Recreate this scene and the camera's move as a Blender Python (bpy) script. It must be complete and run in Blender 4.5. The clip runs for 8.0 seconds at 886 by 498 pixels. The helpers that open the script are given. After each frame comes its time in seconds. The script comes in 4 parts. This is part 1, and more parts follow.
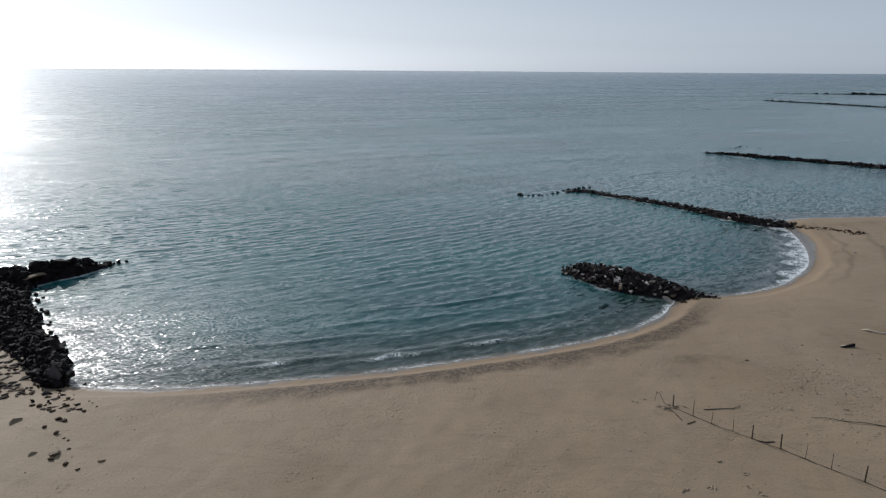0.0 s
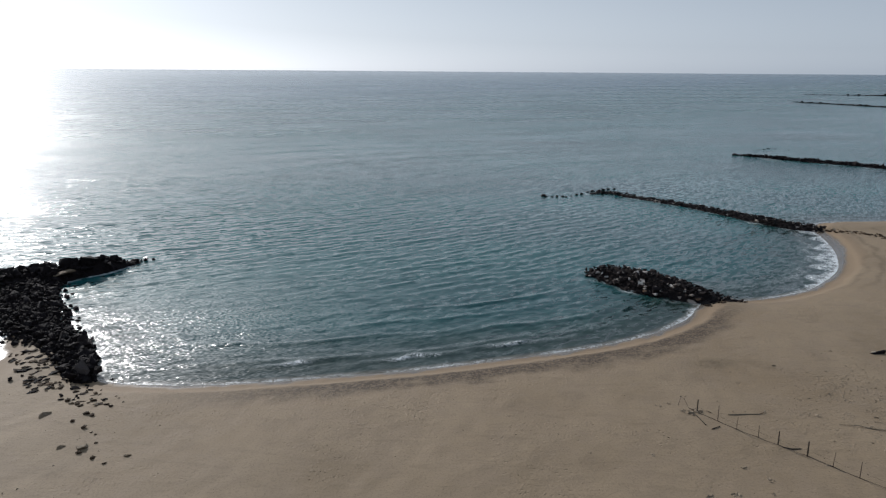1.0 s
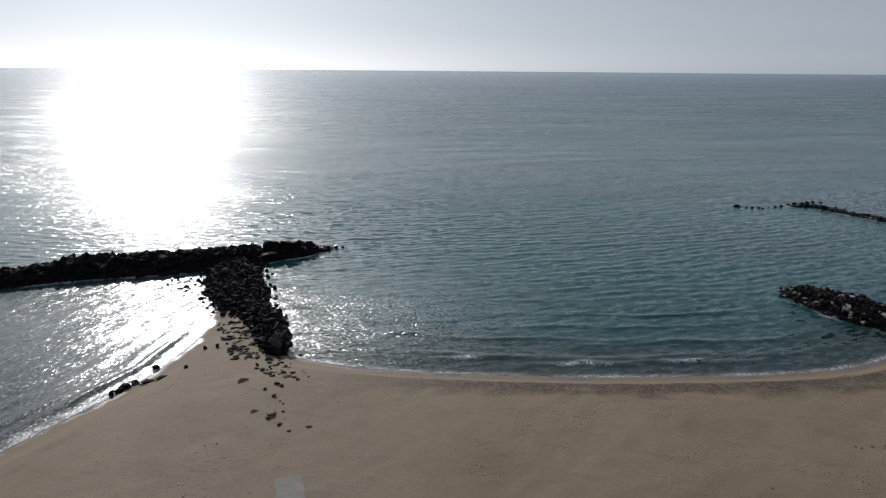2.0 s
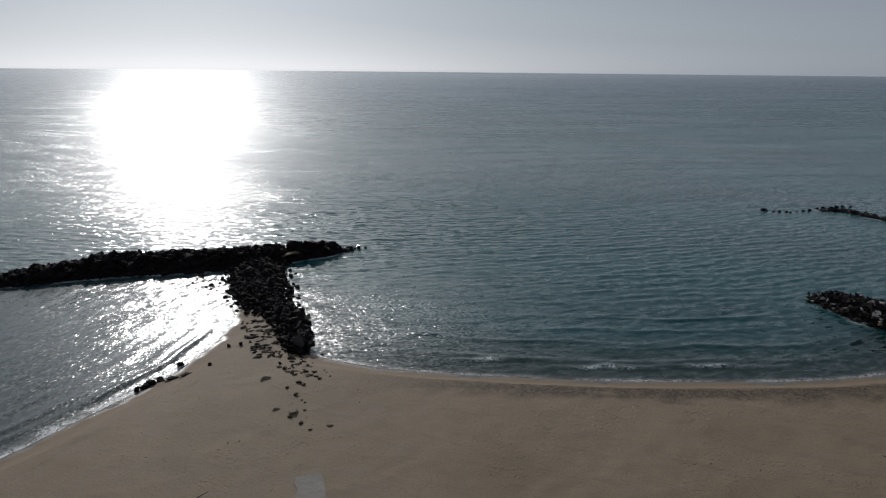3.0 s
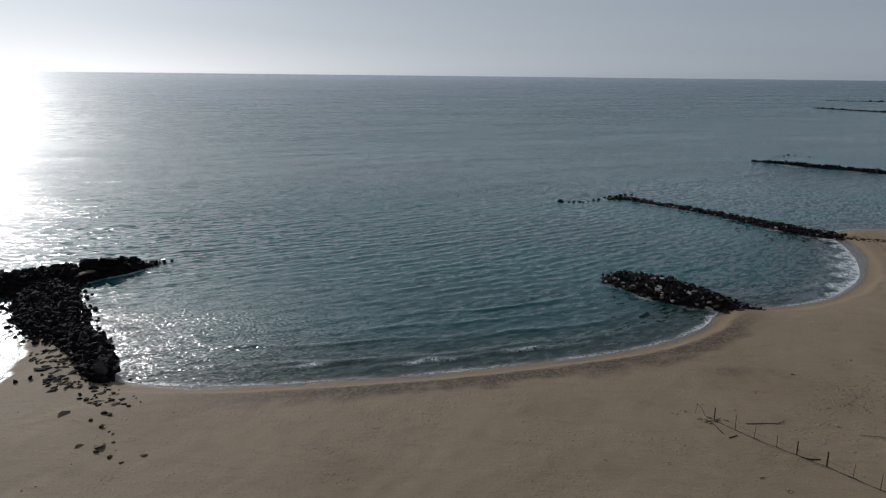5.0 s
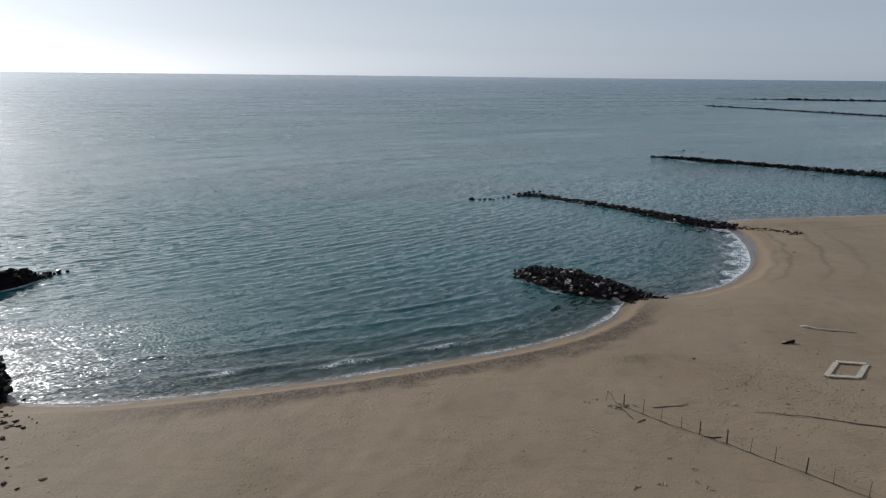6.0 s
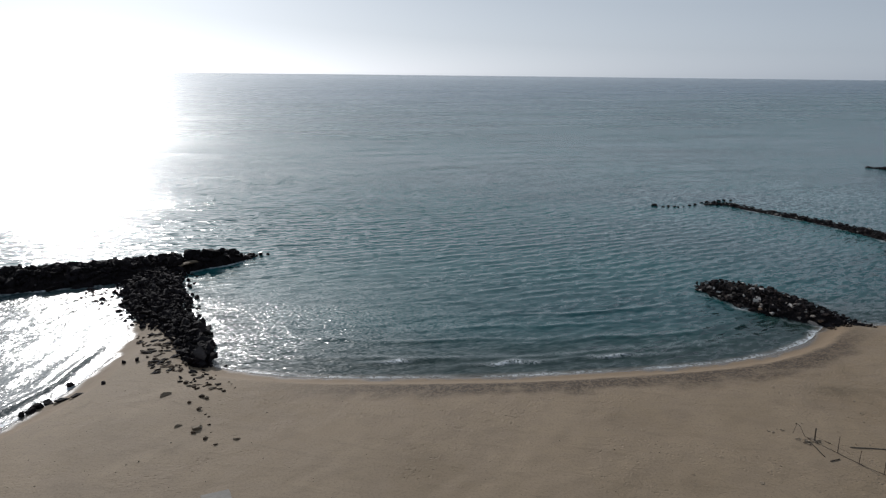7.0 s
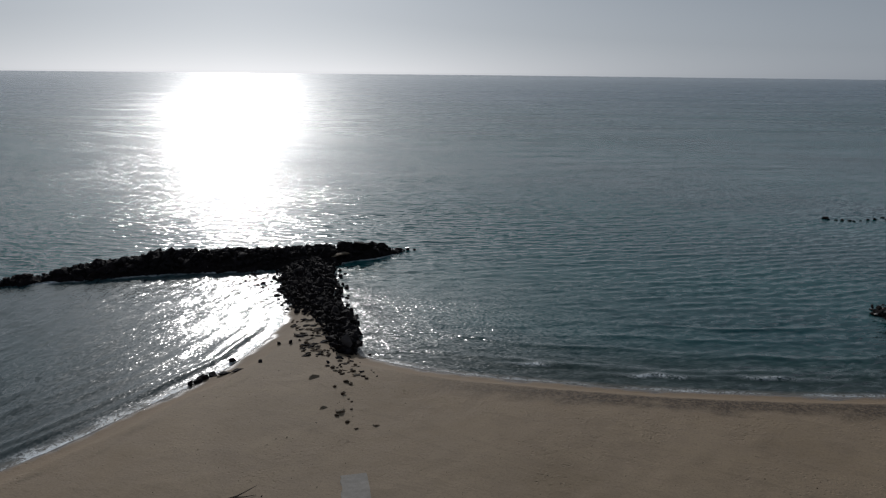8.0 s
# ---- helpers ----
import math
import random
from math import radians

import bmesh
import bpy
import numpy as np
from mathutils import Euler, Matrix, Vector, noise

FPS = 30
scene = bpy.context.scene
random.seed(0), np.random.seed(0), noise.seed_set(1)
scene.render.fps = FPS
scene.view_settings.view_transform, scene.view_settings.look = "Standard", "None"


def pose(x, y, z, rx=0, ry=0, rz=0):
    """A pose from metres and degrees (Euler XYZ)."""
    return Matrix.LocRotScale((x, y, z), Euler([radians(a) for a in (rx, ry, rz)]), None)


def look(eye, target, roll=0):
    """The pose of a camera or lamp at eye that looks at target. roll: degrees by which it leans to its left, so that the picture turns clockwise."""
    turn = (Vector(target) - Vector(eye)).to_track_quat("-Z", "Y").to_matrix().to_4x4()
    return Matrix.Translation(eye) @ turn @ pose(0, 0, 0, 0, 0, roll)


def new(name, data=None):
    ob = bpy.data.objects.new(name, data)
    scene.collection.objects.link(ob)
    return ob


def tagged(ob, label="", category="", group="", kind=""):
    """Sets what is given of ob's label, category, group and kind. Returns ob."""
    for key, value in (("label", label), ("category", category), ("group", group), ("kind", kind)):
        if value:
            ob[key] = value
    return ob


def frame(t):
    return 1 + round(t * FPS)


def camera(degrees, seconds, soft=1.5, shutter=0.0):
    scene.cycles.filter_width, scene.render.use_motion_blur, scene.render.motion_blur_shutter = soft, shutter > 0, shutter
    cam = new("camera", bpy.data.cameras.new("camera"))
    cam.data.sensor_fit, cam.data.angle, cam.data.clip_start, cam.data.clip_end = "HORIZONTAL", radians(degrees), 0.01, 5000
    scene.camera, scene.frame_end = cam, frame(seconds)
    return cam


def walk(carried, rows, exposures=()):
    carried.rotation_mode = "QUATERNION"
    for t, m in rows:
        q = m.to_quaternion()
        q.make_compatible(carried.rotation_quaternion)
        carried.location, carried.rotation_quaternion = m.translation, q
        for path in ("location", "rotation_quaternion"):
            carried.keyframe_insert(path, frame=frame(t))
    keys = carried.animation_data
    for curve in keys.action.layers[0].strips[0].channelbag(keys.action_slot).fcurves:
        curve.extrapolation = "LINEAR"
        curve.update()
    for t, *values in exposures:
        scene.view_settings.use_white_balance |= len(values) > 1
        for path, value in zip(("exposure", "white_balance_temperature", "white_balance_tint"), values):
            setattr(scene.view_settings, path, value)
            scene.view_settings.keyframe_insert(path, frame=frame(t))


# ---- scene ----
# ---- camera: a drone that hovers 25 m over the beach and swings from side to side ----
cam = camera(65.03, 8.0, soft=1.25)
EYE_Z = 25.0
# seconds, yaw (to the left), pitch, roll
SWING = [
    (0.00, -0.00, -14.66, 0.40),
    (0.50, -0.38, -14.63, 0.42),
    (1.00, 1.94, -14.62, 0.43),
    (1.50, 9.47, -14.64, 0.41),
    (2.00, 16.85, -14.65, 0.41),
    (2.20, 18.59, -14.59, 0.39),
    (2.40, 19.55, -14.58, 0.42),
    (2.60, 19.77, -14.57, 0.44),
    (2.80, 19.44, -14.57, 0.47),
    (3.00, 18.75, -14.56, 0.50),
    (3.15, 18.11, -14.55, 0.52),
    (3.30, 17.44, -14.55, 0.55),
    (3.50, 16.49, -14.53, 0.50),
    (4.00, 13.02, -14.44, 0.57),
    (4.50, 9.53, -14.38, 0.56),
    (5.00, 3.30, -14.28, 0.61),
    (5.20, -0.82, -14.19, 0.60),
    (5.30, -2.62, -14.20, 0.60),
    (5.45, -4.45, -14.21, 0.61),
    (5.60, -5.33, -14.22, 0.62),
    (5.75, -5.38, -14.22, 0.62),
    (5.90, -4.71, -14.23, 0.63),
    (6.05, -3.42, -14.24, 0.64),
    (6.20, -1.64, -14.25, 0.64),
    (6.30, -0.24, -14.25, 0.65),
    (6.50, 2.75, -14.26, 0.63),
    (7.00, 10.72, -14.31, 0.59),
    (7.50, 18.70, -14.36, 0.55),
    (8.00, 22.88, -14.35, 0.56),
]
EXPOSURES = [(0.0, 0.11), (1.0, 0.08), (1.5, -0.04), (2.0, -0.36), (2.2, -0.37), (3.3, -0.98), (3.5, -1.06), (4.0, -0.92), (4.5, -0.77), (5.0, -0.47), (5.2, -0.42), (6.3, 0.08), (6.5, 0.08), (7.0, -0.11), (7.5, -0.53), (8.0, -0.87)]
walk(cam, [(t, pose(0, 0, EYE_Z, 90 + p, 0, y) @ pose(0, 0, 0, 0, 0, r)) for t, y, p, r in SWING], [(t, stops, 6330, 10) for t, stops in EXPOSURES])

# ---- light: hazy sun over the sea ----
SUN_AZ, SUN_EL = 38.4, 24.0
world = bpy.data.worlds.new("hazy_sky")
scene.world = world
world.use_nodes = True
wn, wl = world.node_tree.nodes, world.node_tree.links
sky = wn.new("ShaderNodeTexSky")
sky.sky_type = "NISHITA"
sky.sun_disc = False
sky.sun_elevation = radians(SUN_EL)
sky.sun_rotation = radians(-SUN_AZ)
sky.air_density, sky.dust_density, sky.ozone_density = 1.0, 0.36, 1.8
grey = wn.new("ShaderNodeHueSaturation")
grey.inputs["Saturation"].default_value = 0.12
grey.inputs["Value"].default_value = 0.78
wl.new(sky.outputs[0], grey.inputs["Color"])
veil = wn.new("ShaderNodeMix")
veil.data_type = "RGBA"
veil.inputs[0].default_value = 0.25
veil.inputs[7].default_value = (3.7, 5.9, 8.9, 1)
wl.new(grey.outputs[0], veil.inputs[6])
# the bright ring of haze round the sun
ring = wn.new("ShaderNodeTexSky")
ring.sky_type = "NISHITA"
ring.sun_disc = False
ring.sun_elevation, ring.sun_rotation = radians(SUN_EL), radians(-SUN_AZ)
ring.air_density, ring.dust_density, ring.ozone_density = 1.0, 6.0, 1.5
pale = wn.new("ShaderNodeHueSaturation")
pale.inputs["Saturation"].default_value = 0.0
pale.inputs["Value"].default_value = 0.052
wl.new(ring.outputs[0], pale.inputs["Color"])
both = wn.new("ShaderNodeMix")
both.data_type, both.blend_type = "RGBA", "ADD"
both.inputs[0].default_value = 1.0
wl.new(veil.outputs[2], both.inputs[6])
wl.new(pale.outputs[0], both.inputs[7])
wl.new(both.outputs[2], wn["Background"].inputs["Color"])
wn["Background"].inputs["Strength"].default_value = 0.09

lamp = bpy.data.lights.new("sun", "SUN")
lamp.energy, lamp.angle, lamp.color = 2.7, radians(0.6), (1.0, 0.965, 0.925)
sun = new("sun", lamp)
az, el = radians(SUN_AZ), radians(SUN_EL)
to_sun = Vector((-math.sin(az) * math.cos(el), math.cos(az) * math.cos(el), math.sin(el)))
sun.matrix_world = look(to_sun * 400, (0, 0, 0))


# ---- materials ----
class Nodes:
    """Short hand for building a node material."""

    def __init__(self, name):
        self.mat = bpy.data.materials.new(name)
        self.mat.use_nodes = True
        self.tree = self.mat.node_tree
        self.bsdf = self.tree.nodes["Principled BSDF"]

    def put(self, socket, value):
        if isinstance(value, bpy.types.NodeSocket):
            self.tree.links.new(value, socket)
        elif value is not None:
            socket.default_value = value

    def coords(self):
        return self.tree.nodes.new("ShaderNodeNewGeometry").outputs["Position"]

    def local(self):
        return self.tree.nodes.new("ShaderNodeTexCoord").outputs["Object"]

    def stretch(self, vec, scale, turn=0.0):
        n = self.tree.nodes.new("ShaderNodeMapping")
        self.put(n.inputs["Vector"], vec)
        n.inputs["Scale"].default_value = scale
        n.inputs["Rotation"].default_value = (0, 0, radians(turn))
        return n.outputs[0]

    def noise(self, vec, scale, detail=4.0, rough=0.55, colour=False, warp=0.0):
        n = self.tree.nodes.new("ShaderNodeTexNoise")
        self.put(n.inputs["Vector"], vec)
        n.inputs["Scale"].default_value, n.inputs["Detail"].default_value = scale, detail
        n.inputs["Roughness"].default_value, n.inputs["Distortion"].default_value = rough, warp
        return n.outputs["Color" if colour else "Fac"]

    def voronoi(self, vec, scale, out="Distance"):
        n = self.tree.nodes.new("ShaderNodeTexVoronoi")
        self.put(n.inputs["Vector"], vec)
        n.inputs["Scale"].default_value = scale
        return n.outputs[out]

    def math(self, op, a, b=None, clamp=False):
        n = self.tree.nodes.new("ShaderNodeMath")
        n.operation, n.use_clamp = op, clamp
        self.put(n.inputs[0], a)
        self.put(n.inputs[1], b)
        return n.outputs[0]

    def vec(self, op, a, b=None):
        n = self.tree.nodes.new("ShaderNodeVectorMath")
        n.operation = op
        self.put(n.inputs[0], a)
        self.put(n.inputs[1], b)
        return n.outputs[0]

    def scaled(self, a, k):
        n = self.tree.nodes.new("ShaderNodeVectorMath")
        n.operation = "SCALE"
        self.put(n.inputs[0], a)
        self.put(n.inputs["Scale"], k)
        return n.outputs[0]

    def span(self, v, a, b, lo=0.0, hi=1.0):
        n = self.tree.nodes.new("ShaderNodeMapRange")
        n.interpolation_type = "SMOOTHSTEP"
        self.put(n.inputs["Value"], v)
        for key, x in (("From Min", a), ("From Max", b), ("To Min", lo), ("To Max", hi)):
            n.inputs[key].default_value = x
        return n.outputs["Result"]

    def ramp(self, fac, stops):
        n = self.tree.nodes.new("ShaderNodeValToRGB")
        self.put(n.inputs[0], fac)
        e = n.color_ramp.elements
        while len(e) < len(stops):
            e.new(0.5)
        for el_, (p, c) in zip(e, stops):
            el_.position, el_.color = p, (*c, 1)
        return n.outputs[0]

    def mix(self, fac, a, b, kind="MIX"):
        n = self.tree.nodes.new("ShaderNodeMix")
        n.data_type, n.blend_type = "RGBA", kind
        self.put(n.inputs[0], fac)
        self.put(n.inputs[6], a if isinstance(a, bpy.types.NodeSocket) else (*a, 1))
        self.put(n.inputs[7], b if isinstance(b, bpy.types.NodeSocket) else (*b, 1))
        return n.outputs[2]

    def attr(self, name):
        n = self.tree.nodes.new("ShaderNodeAttribute")
        n.attribute_name = name
        return n.outputs["Fac"]

    def bump(self, height, strength, distance, normal=None):
        n = self.tree.nodes.new("ShaderNodeBump")
        self.put(n.inputs["Height"], height)
        n.inputs["Strength"].default_value, n.inputs["Distance"].default_value = strength, distance
        if normal is not None:
            self.put(n.inputs["Normal"], normal)
        return n.outputs[0]

    def vary(self):
        """A number of its own for each object and each loose piece."""
        a = self.tree.nodes.new("ShaderNodeObjectInfo").outputs["Random"]
        b = self.tree.nodes.new("ShaderNodeNewGeometry").outputs["Random Per Island"]
        return self.math("FRACT", self.math("ADD", a, b))

    def done(self, colour, rough, normal=None, metal=0.0, spec=None):
        b = self.bsdf.inputs
        self.put(b["Base Color"], colour if isinstance(colour, bpy.types.NodeSocket) else (*colour, 1))
        self.put(b["Roughness"], rough)
        b["Metallic"].default_value = metal
        if normal is not None:
            self.put(b["Normal"], normal)
        if spec is not None:
            self.put(b["Specular IOR Level"], spec)
        return self.mat


def sand_material():
    m = Nodes("beach_sand")
    p = m.coords()
    wide = m.noise(p, 0.06, 3.0, 0.5)
    mid = m.noise(p, 0.45, 4.0, 0.6)
    fine = m.noise(p, 7.0, 3.0, 0.7)
    dry = m.ramp(wide, [(0.32, (0.238, 0.172, 0.104)), (0.48, (0.312, 0.230, 0.146)), (0.66, (0.256, 0.184, 0.112))])
    dry = m.mix(m.span(mid, 0.35, 0.7), dry, (0.280, 0.206, 0.134))
    dry = m.mix(m.span(fine, 0.45, 0.75, 0.0, 0.5), dry, (0.155, 0.116, 0.076))
    # wind-blown streaks of darker grains along the beach
    blown = m.noise(m.stretch(p, (0.25, 1.0, 1.0), -18), 0.9, 5.0, 0.65, warp=0.8)
    dry = m.mix(m.span(blown, 0.5, 0.72, 0.0, 0.3), dry, (0.175, 0.128, 0.08))
    # coarse dark shingle in the band above the swash, stone by stone
    stones = m.voronoi(p, 5.5, "Color")
    shade = m.span(m.math("ADD", m.noise(p, 2.2, 4.0, 0.75), m.math("MULTIPLY", m.math("SUBTRACT", stones, 0.5), 0.35)), 0.34, 0.62)
    band = m.mix(shade, (0.15, 0.104, 0.066), (0.042, 0.028, 0.018))
    grit = m.math("MULTIPLY", m.attr("grit"), m.span(m.noise(p, 1.6, 5.0, 0.75), 0.2, 0.48))
    col = m.mix(grit, dry, band)
    col = m.mix(m.math("MULTIPLY", m.attr("stain"), m.span(m.noise(p, 1.3, 4.0, 0.7), 0.3, 0.62, 0.25, 1.0)), col, (0.12, 0.086, 0.052))
    wet = m.math("MULTIPLY", m.attr("wet"), m.span(m.noise(p, 0.7, 3.0, 0.5), 0.15, 0.45, 0.6, 1.0))
    col = m.mix(wet, col, (0.262, 0.186, 0.116))
    soak = m.attr("soaked")
    col = m.mix(soak, col, (0.15, 0.125, 0.1))
    rough = m.math("SUBTRACT", 0.78, m.math("MULTIPLY", soak, 0.6))
    # trampled patches with footprints and lumps, smooth wind-blown sand between
    churn = m.attr("churned")
    lumps = m.span(m.noise(p, 3.2, 3.0, 0.6), 0.48, 0.74)
    prints = m.span(m.voronoi(m.stretch(p, (1.0, 1.3, 1.0), 20), 2.6), 0.04, 0.30)
    some = m.span(m.noise(m.stretch(p, (0.3, 1.0, 1.0), -18), 0.8, 4.0, 0.6), 0.45, 0.62)
    prints = m.math("MULTIPLY", m.math("SUBTRACT", prints, 1.0), some)
    rough_h = m.math("MULTIPLY", churn, m.math("ADD", m.math("MULTIPLY", lumps, 0.8), m.math("MULTIPLY", prints, 2.8)))
    ripple = m.noise(m.stretch(p, (0.8, 2.4, 1.0), -12), 1.0, 4.0, 0.6, warp=0.6)
    h = m.math("ADD", rough_h, m.math("ADD", m.math("MULTIPLY", ripple, 0.3), m.math("MULTIPLY", fine, 0.2)))
    h = m.math("ADD", h, m.math("MULTIPLY", m.math("MULTIPLY", grit, shade), 0.5))
    return m.done(col, rough, m.bump(h, 0.6, 0.12), spec=0.3)


def water_material():
    m = Nodes("sea_water")
    p = m.coords()
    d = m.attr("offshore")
    patches = m.noise(m.stretch(p, (0.5, 1.0, 1.0), 15), 0.03, 3.0, 0.5)
    deep = m.ramp(patches, [(0.3, (0.001, 0.050, 0.055)), (0.6, (0.001, 0.086, 0.086)), (0.8, (0.001, 0.064, 0.069))])
    shoal = m.mix(m.noise(p, 0.25, 3.0), (0.008, 0.034, 0.030), (0.020, 0.036, 0.027))
    col = m.mix(m.span(d, 1.0, 13.0), shoal, deep)
    col = m.mix(m.math("MULTIPLY", m.attr("lull"), 0.75), col, (0.030, 0.050, 0.054))
    col = m.mix(m.span(d, 0.0, 1.1), (0.14, 0.12, 0.088), col)
    col = m.mix(m.span(d, 150.0, 700.0), col, (0.001, 0.062, 0.100))
    # foam: lace along the swash and on the little breakers
    lace = m.span(m.noise(p, 2.4, 5.0, 0.75, warp=1.2), 0.40, 0.60)
    thick = m.math("MULTIPLY", m.span(m.attr("foam"), 0.7, 1.0), m.span(m.noise(p, 1.1, 4.0, 0.7), 0.3, 0.5, 0.6, 1.0))
    foam = m.math("MULTIPLY", m.attr("foam"), 1.9)
    foam = m.math("MAXIMUM", m.math("MULTIPLY", foam, lace, True), thick)
    col = m.mix(foam, col, (0.74, 0.76, 0.76))
    # the chop: steep narrow fronts that lean to the shore on gently sloped backs, with ripples on them
    join = m.tree.nodes.new("ShaderNodeCombineXYZ")
    m.put(join.inputs[0], m.attr("along"))
    m.put(join.inputs[1], m.attr("run"))
    q = join.outputs[0]
    lull, lee = m.attr("lull"), m.attr("lee")
    gust = m.span(m.noise(m.stretch(q, (0.28, 1.0, 1.0), -9), 0.021, 5.0, 0.65), 0.25, 0.75, 0.6, 1.25)
    streak = m.span(m.noise(m.stretch(q, (0.2, 1.0, 1.0), -4), 0.11, 4.0, 0.65), 0.3, 0.7, 0.65, 1.25)
    gust = m.math("MULTIPLY", gust, streak)
    calm = m.math("SUBTRACT", 1.0, m.math("ADD", m.math("MULTIPLY", lull, 0.68), m.math("MULTIPLY", lee, 0.75)))
    s = m.math("MULTIPLY", m.math("MULTIPLY", gust, calm), m.span(d, 1.0, 6.0, 0.6, 1.0))
    # short steep chop where the bay grows shallow
    s = m.math("MULTIPLY", s, m.math("ADD", 1.0, m.math("MULTIPLY", m.span(d, 14.0, 60.0, 0.5, 0.0), m.math("SUBTRACT", 1.0, lull))))
    far = m.span(d, 140.0, 1400.0, 1.0, 0.28)
    long_front = m.span(m.noise(m.stretch(q, (0.30, 1.0, 1.0), -5), 0.60, 2.0, 0.5, warp=0.9), 0.5, 0.70)
    short_front = m.span(m.noise(m.stretch(q, (0.34, 1.0, 1.0), 10), 1.7, 1.5, 0.5, warp=0.8), 0.5, 0.74)
    small_front = m.span(m.noise(m.stretch(q, (0.45, 1.0, 1.0), -9), 3.1, 1.5, 0.5, warp=0.6), 0.5, 0.74)
    fronts = m.math("ADD", m.math("MULTIPLY", long_front, 0.42), m.math("ADD", m.math("MULTIPLY", short_front, 0.74), m.math("MULTIPLY", small_front, 0.42)))
    fronts = m.math("MULTIPLY", m.math("MULTIPLY", m.math("SUBTRACT", fronts, 0.21), s), far)
    ahead = m.mix(lull, (0.40, -0.92, 0.0), (0.97, -0.22, 0.0))
    half = (0.5, 0.5, 0.5)
    cross = m.noise(m.stretch(q, (0.45, 1.0, 1.0), -14), 1.8, 2.5, 0.55, colour=True, warp=0.4)
    fine = m.noise(m.stretch(q, (0.42, 1.0, 1.0), 8), 7.5, 2.0, 0.6, colour=True)
    ripple_k = m.math("MULTIPLY", m.math("MULTIPLY", gust, m.math("ADD", m.span(d, 28.0, 75.0, 0.45, 2.6), m.math("ADD", m.math("MULTIPLY", lee, 2.6), m.math("MULTIPLY", lull, 0.8)))), far)
    tilt = m.vec("ADD", m.scaled(m.vec("SUBTRACT", cross, half), m.math("MULTIPLY", s, 0.42)), m.scaled(m.vec("SUBTRACT", fine, half), m.math("MULTIPLY", ripple_k, 0.42)))
    tilt = m.vec("MULTIPLY", m.scaled(tilt, far), (1.6, 1.0, 0.0))
    tilt = m.vec("ADD", tilt, m.scaled(ahead, fronts))
    base = m.tree.nodes.new("ShaderNodeNewGeometry").outputs["Normal"]
    nrm = m.vec("NORMALIZE", m.vec("ADD", base, tilt))
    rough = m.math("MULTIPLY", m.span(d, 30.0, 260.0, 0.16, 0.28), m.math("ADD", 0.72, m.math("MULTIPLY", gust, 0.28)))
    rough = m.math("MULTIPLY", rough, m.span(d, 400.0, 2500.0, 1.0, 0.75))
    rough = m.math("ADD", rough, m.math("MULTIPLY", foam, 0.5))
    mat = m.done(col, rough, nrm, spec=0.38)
    m.bsdf.inputs["IOR"].default_value = 1.333
    # the wide sheen of ripples too small to see
    m.bsdf.inputs["Coat IOR"].default_value = 1.333
    m.put(m.bsdf.inputs["Coat Weight"], m.math("ADD", 0.26, m.math("ADD", m.math("MULTIPLY", lee, 0.4), m.math("MULTIPLY", lull, 0.15))))
    m.bsdf.inputs["Coat Roughness"].default_value = 0.5
    m.put(m.bsdf.inputs["Coat Normal"], nrm)
    return mat


def rock_material(name, shades, pale, share):
    """Broken stone: shades of dark rock, with a share of pale blocks among them."""
    m = Nodes(name)
    v = m.vary()
    p = m.local()
    col = m.ramp(v, [(i / max(1, len(shades) - 1) * 0.98, c) for i, c in enumerate(shades)])
    pick = m.math("FRACT", m.math("MULTIPLY", v, 7.31))
    col = m.mix(m.math("LESS_THAN", pick, share), col, pale)
    w = m.noise(p, 1.4, 5.0, 0.65)
    col = m.mix(m.span(w, 0.35, 0.7), col, m.mix(1.0, col, (0.55, 0.5, 0.46), "MULTIPLY"))
    grain = m.noise(p, 9.0, 4.0, 0.7)
    col = m.mix(m.span(grain, 0.5, 0.75, 0.0, 0.5), col, m.mix(1.0, col, (1.6, 1.5, 1.4), "MULTIPLY"))
    h = m.math("ADD", m.noise(p, 2.6, 6.0, 0.7), m.math("MULTIPLY", grain, 0.3))
    return m.done(col, m.span(grain, 0.3, 0.7, 0.6, 0.95), m.bump(h, 0.8, 0.2), spec=0.08)


def wood_material(name, a, b, scale=6.0):
    m = Nodes(name)
    p = m.local()
    g = m.noise(m.stretch(p, (1.0, 1.0, 0.12)), scale * 4, 5.0, 0.6, warp=0.5)
    col = m.mix(g, a, b)
    col = m.mix(m.span(m.noise(p, scale, 3.0), 0.45, 0.7, 0.0, 0.5), col, tuple(0.6 * x for x in a))
    return m.done(col, 0.85, m.bump(g, 0.5, 0.01), spec=0.2)


def plain_material(name, a, b, scale, rough=0.8, metal=0.0):
    m = Nodes(name)
    p = m.coords()
    n = m.noise(p, scale, 5.0, 0.65)
    return m.done(m.mix(m.span(n, 0.3, 0.7), a, b), rough, m.bump(m.noise(p, scale * 5, 3.0), 0.4, 0.01), metal)


SAND = sand_material()
WATER = water_material()
DARK_ROCK = rock_material("dark_lava_rock", [(0.014, 0.011, 0.0125), (0.018, 0.0135, 0.0145), (0.015, 0.0125, 0.0135), (0.022, 0.0165, 0.016)], (0.08, 0.068, 0.064), 0.012)
MIXED_ROCK = rock_material("mixed_armour_rock", [(0.016, 0.0135, 0.0145), (0.028, 0.021, 0.021), (0.018, 0.0155, 0.016), (0.048, 0.036, 0.032)], (0.42, 0.37, 0.33), 0.06)
PALE_ROCK = rock_material("pale_limestone_block", [(0.48, 0.45, 0.41), (0.62, 0.59, 0.56), (0.36, 0.30, 0.25)], (0.24, 0.165, 0.115), 0.2)
